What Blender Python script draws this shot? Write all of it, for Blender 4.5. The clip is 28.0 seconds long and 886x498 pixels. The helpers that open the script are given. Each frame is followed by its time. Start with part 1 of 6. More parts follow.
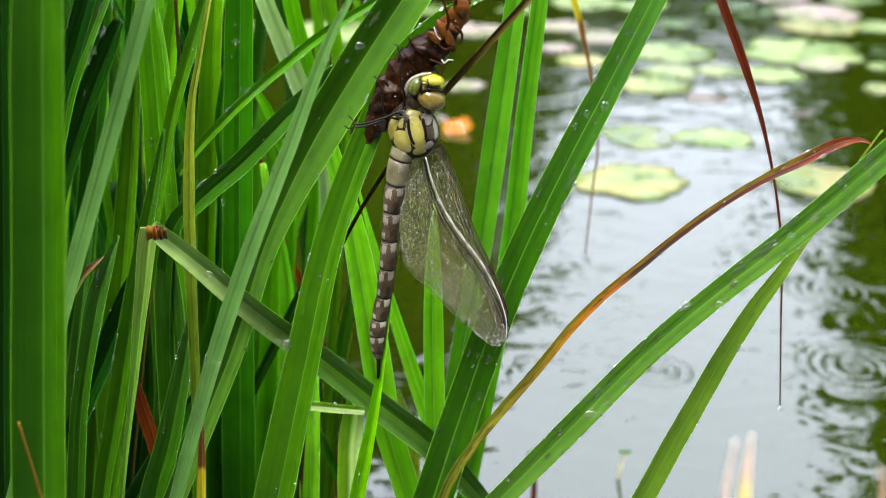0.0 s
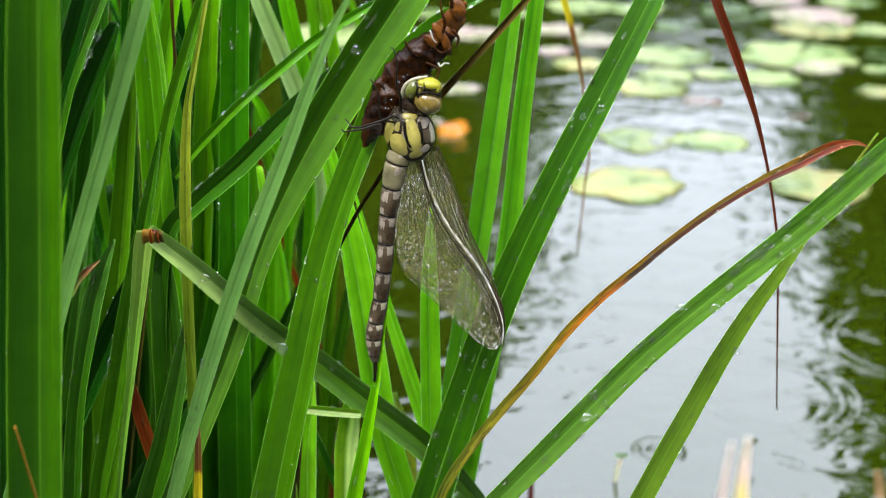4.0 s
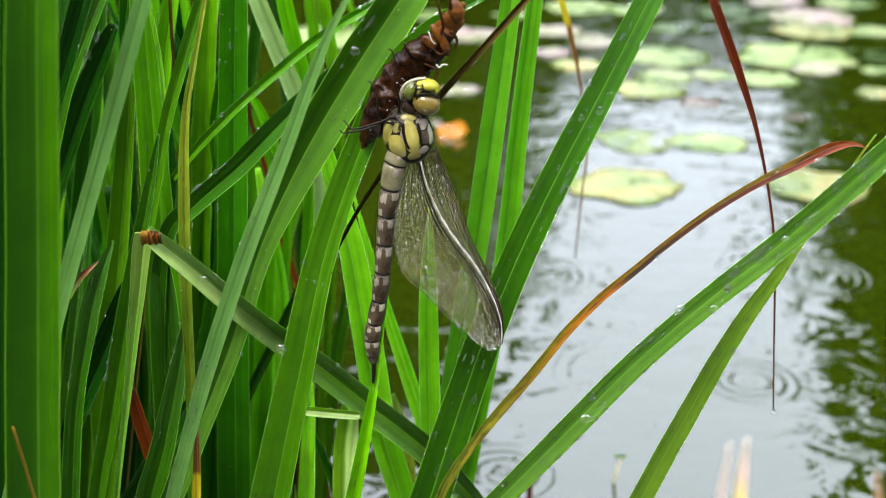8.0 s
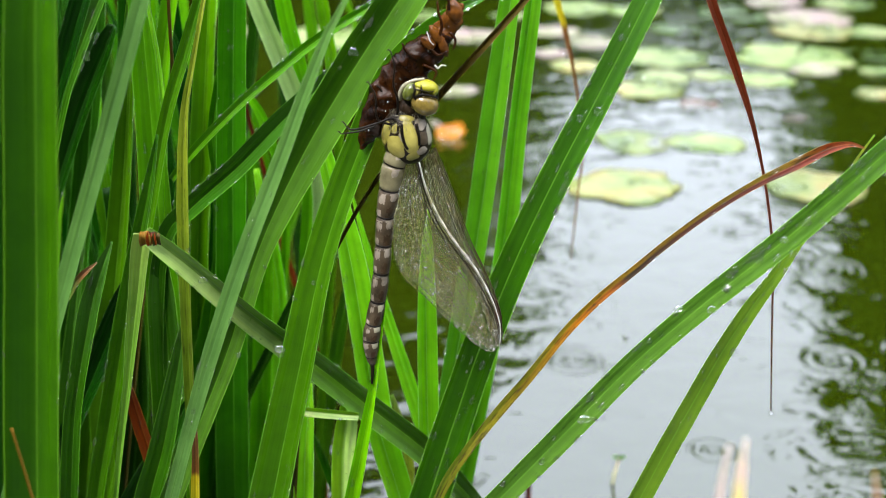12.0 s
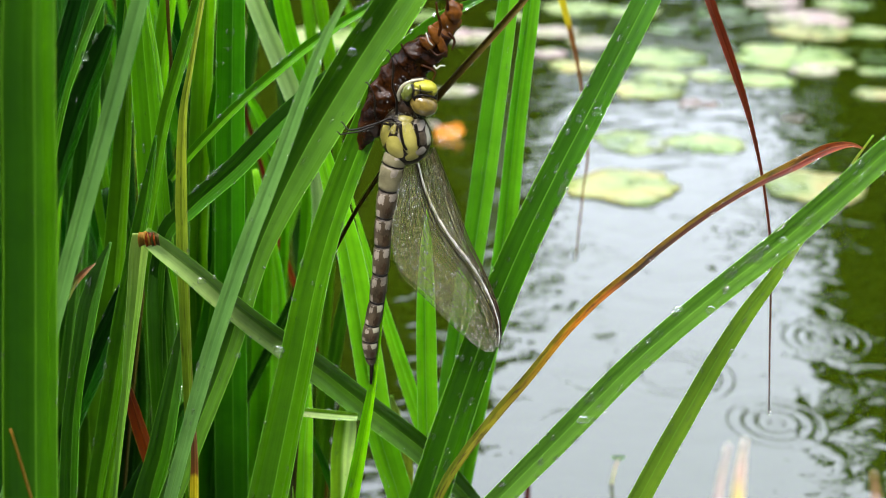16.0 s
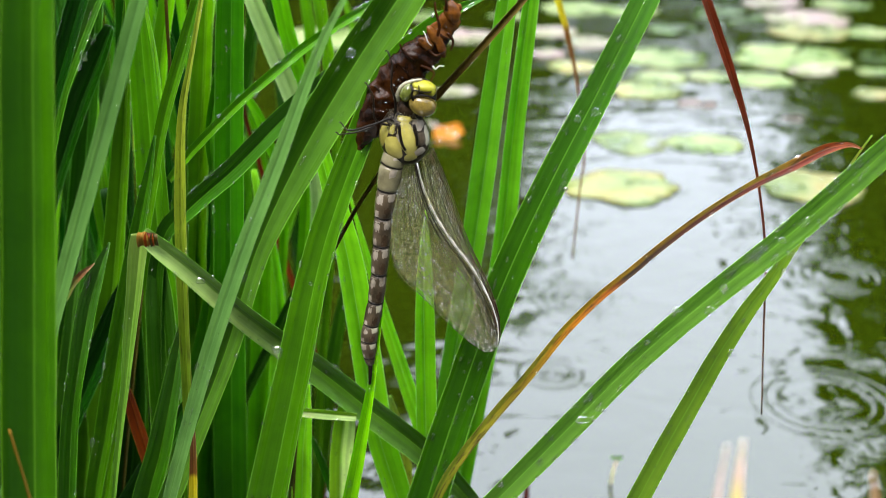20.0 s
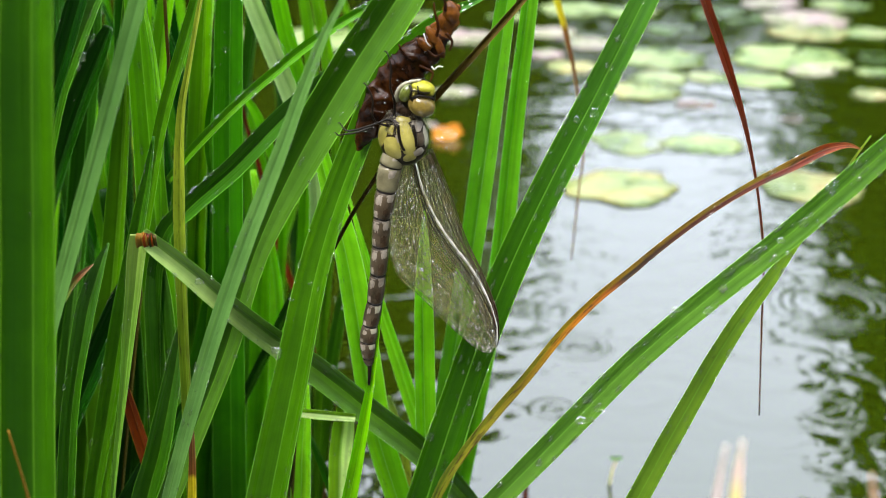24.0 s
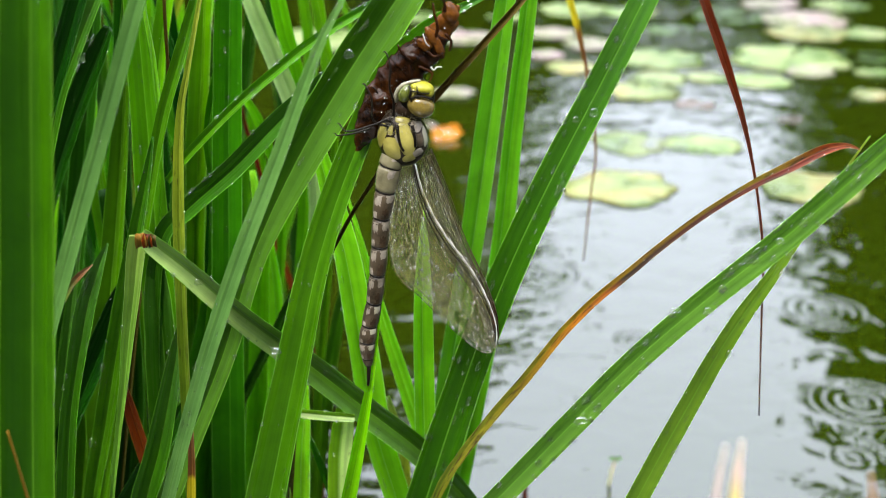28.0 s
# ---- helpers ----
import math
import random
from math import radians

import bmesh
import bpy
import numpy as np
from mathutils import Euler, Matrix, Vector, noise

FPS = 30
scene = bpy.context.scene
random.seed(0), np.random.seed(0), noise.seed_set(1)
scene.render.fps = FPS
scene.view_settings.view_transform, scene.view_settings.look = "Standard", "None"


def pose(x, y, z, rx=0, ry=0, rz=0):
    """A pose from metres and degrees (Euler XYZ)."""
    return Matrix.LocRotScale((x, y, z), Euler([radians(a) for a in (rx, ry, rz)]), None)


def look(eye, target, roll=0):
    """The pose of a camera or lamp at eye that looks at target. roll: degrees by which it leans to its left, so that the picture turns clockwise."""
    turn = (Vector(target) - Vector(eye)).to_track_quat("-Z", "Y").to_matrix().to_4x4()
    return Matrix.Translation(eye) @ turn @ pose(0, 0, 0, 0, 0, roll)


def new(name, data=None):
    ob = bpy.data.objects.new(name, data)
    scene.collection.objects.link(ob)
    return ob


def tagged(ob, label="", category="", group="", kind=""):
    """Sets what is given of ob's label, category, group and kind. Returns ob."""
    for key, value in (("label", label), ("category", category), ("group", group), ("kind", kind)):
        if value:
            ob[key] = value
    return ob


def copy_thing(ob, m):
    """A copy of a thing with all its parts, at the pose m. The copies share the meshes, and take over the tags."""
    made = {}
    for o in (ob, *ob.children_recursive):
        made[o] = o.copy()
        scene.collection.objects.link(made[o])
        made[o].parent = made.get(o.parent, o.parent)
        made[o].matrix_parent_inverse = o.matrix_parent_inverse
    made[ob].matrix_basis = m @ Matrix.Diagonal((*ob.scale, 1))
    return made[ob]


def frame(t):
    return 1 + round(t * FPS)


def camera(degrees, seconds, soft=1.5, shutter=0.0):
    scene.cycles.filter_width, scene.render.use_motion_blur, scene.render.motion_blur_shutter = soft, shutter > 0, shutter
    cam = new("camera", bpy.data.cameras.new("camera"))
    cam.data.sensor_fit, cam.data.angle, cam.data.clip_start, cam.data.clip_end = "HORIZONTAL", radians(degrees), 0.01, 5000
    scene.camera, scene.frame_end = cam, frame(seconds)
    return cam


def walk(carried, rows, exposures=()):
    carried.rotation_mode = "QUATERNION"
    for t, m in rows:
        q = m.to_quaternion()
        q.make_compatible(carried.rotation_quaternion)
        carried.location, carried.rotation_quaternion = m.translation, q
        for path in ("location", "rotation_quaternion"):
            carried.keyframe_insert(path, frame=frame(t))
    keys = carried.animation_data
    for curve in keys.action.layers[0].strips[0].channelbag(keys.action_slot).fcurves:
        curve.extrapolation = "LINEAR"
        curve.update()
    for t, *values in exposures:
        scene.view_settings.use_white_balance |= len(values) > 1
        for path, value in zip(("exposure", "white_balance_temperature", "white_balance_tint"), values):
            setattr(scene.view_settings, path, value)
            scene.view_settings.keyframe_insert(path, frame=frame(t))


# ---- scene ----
# camera: a hand-held close view that drifts a little to the right and up
cam = camera(40, 28.0, soft=0.42)
cam.data.dof.use_dof = True
cam.data.dof.focus_distance = 0.30
cam.data.dof.aperture_fstop = 17.0
EYE = (0.0, 0.0, 0.33)
DRIFT = ((0.0, 16.3, -10.5), (1.0, 14.3, -8.8), (2.0, 12.3, -7.3), (3.0, 10.6, -5.8), (4.4, 9.2, -4.6), (5.5, 8.6, -4.0),
         (7.0, 7.2, -2.7), (8.0, 6.8, -2.5), (9.5, 5.9, -1.9), (11.0, 4.8, -1.3), (12.5, 3.9, -1.1), (14.5, 2.9, -0.7),
         (17.0, 1.8, -0.5), (20.0, 0.0, 0.0), (21.5, -0.7, 0.5), (23.5, -1.7, 0.8), (25.0, -2.2, 1.0), (28.0, -3.2, 1.7))
walk(cam, [(t, pose(*EYE, 68.0 + 0.0266 * b, 0, 0.0266 * a)) for t, a, b in DRIFT])

# light: an overcast, rainy sky
world = bpy.data.worlds.new("overcast_sky")
scene.world = world
world.use_nodes = True
wn = world.node_tree
wn.nodes.clear()
w_sky = wn.nodes.new("ShaderNodeTexSky")
w_sky.sky_type, w_sky.sun_disc = "NISHITA", False
w_sky.sun_elevation, w_sky.sun_rotation = radians(52), radians(214)
w_sky.air_density, w_sky.dust_density, w_sky.ozone_density = 1.0, 4.0, 1.0
w_cloud = wn.nodes.new("ShaderNodeMix")
w_cloud.data_type = "RGBA"
w_cloud.inputs["Factor"].default_value = 0.72
w_cloud.inputs["B"].default_value = (23.7, 25.2, 29.4, 1)
# an overcast sky is three times as bright overhead as at the horizon
w_co = wn.nodes.new("ShaderNodeTexCoord")
w_sep = wn.nodes.new("ShaderNodeSeparateXYZ")
w_up = wn.nodes.new("ShaderNodeMapRange")
w_up.inputs["To Min"].default_value, w_up.inputs["To Max"].default_value = 0.45, 1.45
w_gain = wn.nodes.new("ShaderNodeVectorMath")
w_gain.operation = "SCALE"
wn.links.new(w_co.outputs["Generated"], w_sep.inputs["Vector"])
wn.links.new(w_sep.outputs["Z"], w_up.inputs["Value"])
wn.links.new(w_cloud.outputs["Result"], w_gain.inputs["Vector"])
wn.links.new(w_up.outputs["Result"], w_gain.inputs["Scale"])
w_back = wn.nodes.new("ShaderNodeBackground")
w_back.inputs["Strength"].default_value = 0.041
w_out = wn.nodes.new("ShaderNodeOutputWorld")
wn.links.new(w_sky.outputs["Color"], w_cloud.inputs["A"])
wn.links.new(w_gain.outputs["Vector"], w_back.inputs["Color"])
wn.links.new(w_back.outputs["Background"], w_out.inputs["Surface"])
sun = new("sun", bpy.data.lights.new("sun", "SUN"))
sun.data.energy, sun.data.angle, sun.data.color = 1.5, radians(28), (1.0, 0.95, 0.9)
sun.matrix_world = look((-1.6, -2.4, 5.2), (0, 0.3, 0))
scene.view_settings.exposure = 2.65


# ---- materials ----
def shader(name):
    """A new node material and short ways to add nodes and links."""
    m = bpy.data.materials.new(name)
    m.use_nodes = True
    t = m.node_tree
    t.nodes.clear()

    def node(kind, **values):
        n = t.nodes.new("ShaderNode" + kind)
        for key, value in values.items():
            if key == "data_type":
                n.data_type = value
            elif key == "blend_type":
                n.blend_type = value
            elif key == "operation":
                n.operation = value
            else:
                n.inputs[key.replace("_", " ")].default_value = value
        return n

    def join(a, out, b, into):
        t.links.new(a.outputs[out], b.inputs[into])

    return m, node, join


def ramp(node, stops):
    r = node("ValToRGB")
    e = r.color_ramp.elements
    while len(e) < len(stops):
        e.new(0.5)
    for k, (p, c) in zip(e, stops):
        k.position, k.color = p, (*c, 1)
    return r


def leaf_material(name, stops, translucent=0.32, rough=0.32, spots=0.0, rib=(0.13, 0.33, 0.03), vary=0.32, half=None, lot=0.0):
    """A ribbed grass leaf: colours along its length, fine veins across, a pale midrib and a little mottling."""
    m, node, join = shader(name)
    uv = node("UVMap")
    sep = node("SeparateXYZ")
    join(uv, "UV", sep, "Vector")
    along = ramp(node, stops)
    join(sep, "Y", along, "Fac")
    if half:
        # the other half's colours: withering on arch, the fold's light and shade on others
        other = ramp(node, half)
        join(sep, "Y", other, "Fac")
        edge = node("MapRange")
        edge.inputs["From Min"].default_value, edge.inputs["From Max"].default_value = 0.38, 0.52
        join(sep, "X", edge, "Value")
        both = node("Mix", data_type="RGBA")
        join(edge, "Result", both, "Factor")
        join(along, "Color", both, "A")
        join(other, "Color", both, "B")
    info = node("ObjectInfo")
    # veins run along the leaf
    scale = node("Mapping", Scale=(46.0, 1.3, 1.0))
    join(uv, "UV", scale, "Vector")
    addr = node("VectorMath", operation="ADD")
    join(scale, "Vector", addr, 0)
    join(info, "Random", addr, 1)
    vein = node("TexNoise", Scale=1.0, Detail=3.0, Roughness=0.6)
    join(addr, "Vector", vein, "Vector")
    veinr = ramp(node, ((0.3, (0.92, 0.92, 0.9)), (0.7, (1.08, 1.08, 1.05))))
    join(vein, "Fac", veinr, "Fac")
    geo = node("NewGeometry")
    mott = node("TexNoise", Scale=90.0, Detail=4.0, Roughness=0.65)
    join(geo, "Position", mott, "Vector")
    mottr = ramp(node, ((0.25, (0.72, 0.76, 0.7)), (0.75, (1.2, 1.14, 1.25))))
    join(mott, "Fac", mottr, "Fac")
    # broader pale and deep bands along the leaf
    bandm = node("Mapping", Scale=(3.2, 1.4, 1.0))
    join(uv, "UV", bandm, "Vector")
    banda = node("VectorMath", operation="ADD")
    join(bandm, "Vector", banda, 0)
    join(info, "Random", banda, 1)
    band = node("TexNoise", Scale=1.0, Detail=2.0, Roughness=0.5)
    join(banda, "Vector", band, "Vector")
    bandr = ramp(node, ((0.3, (0.72, 0.76, 0.7)), (0.7, (1.3, 1.22, 1.2))))
    join(band, "Fac", bandr, "Fac")
    m0 = node("Mix", data_type="RGBA", blend_type="MULTIPLY")
    m0.inputs["Factor"].default_value = 1.0
    m1 = node("Mix", data_type="RGBA", blend_type="MULTIPLY")
    m1.inputs["Factor"].default_value = 1.0
    join(both if half else along, "Result" if half else "Color", m0, "A")
    join(bandr, "Color", m0, "B")
    join(m0, "Result", m1, "A")
    join(veinr, "Color", m1, "B")
    m2 = node("Mix", data_type="RGBA", blend_type="MULTIPLY")
    m2.inputs["Factor"].default_value = 1.0
    join(m1, "Result", m2, "A")
    join(mottr, "Color", m2, "B")
    # midrib
    off = node("Math", operation="SUBTRACT")
    off.inputs[1].default_value = 0.5
    join(sep, "X", off, 0)
    ab = node("Math", operation="ABSOLUTE")
    join(off, "Value", ab, 0)
    ribr = ramp(node, ((0.006, (0.38, 0.38, 0.38)), (0.026, (0, 0, 0)), (0.472, (0, 0, 0)), (0.488, (0.8, 0.8, 0.8))))
    join(ab, "Value", ribr, "Fac")
    m3 = node("Mix", data_type="RGBA")
    join(ribr, "Color", m3, "Factor")
    join(m2, "Result", m3, "A")
    m3.inputs["B"].default_value = (*rib, 1)
    last = m3
    if spots:
        sm = node("Mapping", Scale=(6.0, 24.0, 1.0))
        join(uv, "UV", sm, "Vector")
        sp = node("TexNoise", Scale=1.0, Detail=4.0, Roughness=0.7)
        join(sm, "Vector", sp, "Vector")
        spr = ramp(node, ((0.56 - lot, (0, 0, 0)), (0.62 - lot, (spots, spots, spots))))
        join(sp, "Fac", spr, "Fac")
        m4 = node("Mix", data_type="RGBA")
        join(spr, "Color", m4, "Factor")
        join(last, "Result", m4, "A")
        m4.inputs["B"].default_value = (0.02, 0.012, 0.006, 1)
        last = m4
    hsv = node("HueSaturation")
    rnd = node("MapRange")
    rnd.inputs["To Min"].default_value, rnd.inputs["To Max"].default_value = 1 - vary, 1 + vary
    join(info, "Random", rnd, "Value")
    join(rnd, "Result", hsv, "Value")
    rnh = node("MapRange")
    rnh.inputs["To Min"].default_value, rnh.inputs["To Max"].default_value = 0.5 + 0.045 * vary, 0.5 - 0.05 * vary
    join(info, "Random", rnh, "Value")
    join(rnh, "Result", hsv, "Hue")
    join(last, "Result", hsv, "Color")
    bump0 = node("Bump", Strength=0.6, Distance=0.0008)
    join(band, "Fac", bump0, "Height")
    bump = node("Bump", Strength=0.25, Distance=0.0002)
    join(vein, "Fac", bump, "Height")
    join(bump0, "Normal", bump, "Normal")
    # wet streaks shine more than the rest
    wet = node("MapRange")
    wet.inputs["From Min"].default_value, wet.inputs["From Max"].default_value = 0.35, 0.65
    wet.inputs["To Min"].default_value, wet.inputs["To Max"].default_value = rough * 1.35, rough * 0.6
    join(band, "Fac", wet, "Value")
    b = node("BsdfPrincipled", IOR=1.42, Specular_IOR_Level=0.15)
    join(wet, "Result", b, "Roughness")
    join(hsv, "Color", b, "Base Color")
    join(bump, "Normal", b, "Normal")
    tr = node("BsdfTranslucent")
    bright = node("Mix", data_type="RGBA", blend_type="MULTIPLY")
    bright.inputs["Factor"].default_value = 1.0
    bright.inputs["B"].default_value = (1.25, 1.5, 0.4, 1)
    join(hsv, "Color", bright, "A")
    join(bright, "Result", tr, "Color")
    mix = node("MixShader")
    mix.inputs["Fac"].default_value = translucent
    join(b, "BSDF", mix, 1)
    join(tr, "BSDF", mix, 2)
    out = node("OutputMaterial")
    join(mix, "Shader", out, "Surface")
    return m


def plain_material(name, color, color2, scale=300.0, rough=0.4, bump=0.4, depth=0.0002, translucent=0.0, metal=0.0, coat=0.0, spec=0.5):
    """Two mottled colours with relief at two scales."""
    m, node, join = shader(name)
    geo = node("TexCoord")
    n1 = node("TexNoise", Scale=scale, Detail=5.0, Roughness=0.62)
    n2 = node("TexNoise", Scale=scale * 0.22, Detail=2.0)
    join(geo, "Object", n1, "Vector")
    join(geo, "Object", n2, "Vector")
    add = node("Math", operation="ADD")
    join(n1, "Fac", add, 0)
    join(n2, "Fac", add, 1)
    r = ramp(node, ((0.36, color), (0.64, color2)))
    half = node("Math", operation="MULTIPLY")
    half.inputs[1].default_value = 0.5
    join(add, "Value", half, 0)
    join(half, "Value", r, "Fac")
    bp = node("Bump", Strength=bump, Distance=depth)
    join(n1, "Fac", bp, "Height")
    b = node("BsdfPrincipled", Roughness=rough, Metallic=metal, Specular_IOR_Level=spec)
    b.inputs["Coat Weight"].default_value = coat
    join(r, "Color", b, "Base Color")
    join(bp, "Normal", b, "Normal")
    out = node("OutputMaterial")
    if translucent:
        tr = node("BsdfTranslucent")
        join(r, "Color", tr, "Color")
        mix = node("MixShader")
        mix.inputs["Fac"].default_value = translucent
        join(b, "BSDF", mix, 1)
        join(tr, "BSDF", mix, 2)
        join(mix, "Shader", out, "Surface")
    else:
        join(b, "BSDF", out, "Surface")
    return m


def water_material():
    m, node, join = shader("pond_water")
    geo = node("TexCoord")
    # ripples are drawn out across the view
    mp = node("Mapping", Scale=(1.0, 1.35, 1.0))
    join(geo, "Object", mp, "Vector")
    n1 = node("TexNoise", Scale=26.0, Detail=2.0, Roughness=0.45, Distortion=0.6)
    n2 = node("TexNoise", Scale=7.0, Detail=1.0)
    join(mp, "Vector", n1, "Vector")
    join(mp, "Vector", n2, "Vector")
    b1 = node("Bump", Strength=1.0, Distance=0.0009)
    b2 = node("Bump", Strength=1.0, Distance=0.0014)
    join(n2, "Fac", b1, "Height")
    join(n1, "Fac", b2, "Height")
    join(b1, "Normal", b2, "Normal")
    b = node("BsdfPrincipled", Base_Color=(0.008, 0.014, 0.0004, 1), Roughness=0.015, IOR=1.45, Specular_IOR_Level=1.0)
    join(b2, "Normal", b, "Normal")
    out = node("OutputMaterial")
    join(b, "BSDF", out, "Surface")
    return m


def pad_material(name, c1, c2, c3):
    """A lily pad: blotched, radially veined, wet."""
    m, node, join = shader(name)
    tc = node("TexCoord")
    info = node("ObjectInfo")
    addv = node("VectorMath", operation="ADD")
    join(tc, "Object", addv, 0)
    join(info, "Random", addv, 1)
    n = node("TexNoise", Scale=24.0, Detail=5.0, Roughness=0.62)
    join(addv, "Vector", n, "Vector")
    r = ramp(node, ((0.34, tuple(0.55 * v for v in c1)), (0.44, c1), (0.52, c2), (0.62, c3)))
    join(n, "Fac", r, "Fac")
    g = node("TexGradient")
    g.gradient_type = "RADIAL"
    join(tc, "Object", g, "Vector")
    w = node("Math", operation="MULTIPLY")
    w.inputs[1].default_value = 2 * math.pi * 15
    join(g, "Fac", w, 0)
    s = node("Math", operation="SINE")
    join(w, "Value", s, 0)
    sr = ramp(node, ((0.85, (1, 1, 1)), (1.0, (1.3, 1.28, 1.1))))
    join(s, "Value", sr, "Fac")
    mx = node("Mix", data_type="RGBA", blend_type="MULTIPLY")
    mx.inputs["Factor"].default_value = 1.0
    join(r, "Color", mx, "A")
    join(sr, "Color", mx, "B")
    hv = node("HueSaturation")
    rn = node("MapRange")
    rn.inputs["To Min"].default_value, rn.inputs["To Max"].default_value = 0.8, 1.15
    join(info, "Random", rn, "Value")
    join(rn, "Result", hv, "Value")
    join(mx, "Result", hv, "Color")
    bp = node("Bump", Strength=0.5, Distance=0.002)
    join(n, "Fac", bp, "Height")
    gl = node("MapRange")
    gl.inputs["To Min"].default_value, gl.inputs["To Max"].default_value = 0.05, 0.6
    join(n, "Fac", gl, "Value")
    b = node("BsdfPrincipled", Roughness=0.3, IOR=1.4, Specular_IOR_Level=0.3)
    join(gl, "Result", b, "Roughness")
    join(hv, "Color", b, "Base Color")
    join(bp, "Normal", b, "Normal")
    out = node("OutputMaterial")
    join(b, "BSDF", out, "Surface")
    return m


def drop_material(name, shine=0.05, rough=0.02, lens=0.0):
    """Clear water beads: the leaf shows through, bent, and the sky shines in them."""
    m, node, join = shader(name)
    t = node("BsdfTransparent", Color=(1.0, 1.0, 1.0, 1))
    w = node("BsdfGlass", Roughness=0.02, IOR=1.33)
    g = node("BsdfGlossy", Roughness=rough)
    body = node("MixShader")
    body.inputs["Fac"].default_value = lens
    join(t, "BSDF", body, 1)
    join(w, "BSDF", body, 2)
    mix = node("MixShader")
    mix.inputs["Fac"].default_value = shine
    join(body, "Shader", mix, 1)
    join(g, "BSDF", mix, 2)
    out = node("OutputMaterial")
    join(mix, "Shader", out, "Surface")
    return m


def wing_material():
    """A thin clear membrane: it lets most light through, tints it a little and shines."""
    m, node, join = shader("wing_membrane")
    tc = node("TexCoord")
    n = node("TexNoise", Scale=420.0, Detail=3.0)
    join(tc, "Object", n, "Vector")
    bp = node("Bump", Strength=0.5, Distance=0.0003)
    join(n, "Fac", bp, "Height")
    t = node("BsdfTransparent", Color=(0.89, 0.88, 0.66, 1))
    g = node("BsdfGlossy", Color=(0.95, 0.95, 0.92, 1), Roughness=0.18)
    join(bp, "Normal", g, "Normal")
    d = node("BsdfTranslucent", Color=(0.36, 0.32, 0.1, 1))
    m1 = node("MixShader")
    m1.inputs["Fac"].default_value = 0.8
    join(g, "BSDF", m1, 1)
    join(d, "BSDF", m1, 2)
    m2 = node("MixShader")
    m2.inputs["Fac"].default_value = 0.3
    join(t, "BSDF", m2, 1)
    join(m1, "Shader", m2, 2)
    out = node("OutputMaterial")
    join(m2, "Shader", out, "Surface")
    return m


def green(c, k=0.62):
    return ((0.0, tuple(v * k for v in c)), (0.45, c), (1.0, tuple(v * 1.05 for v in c)))


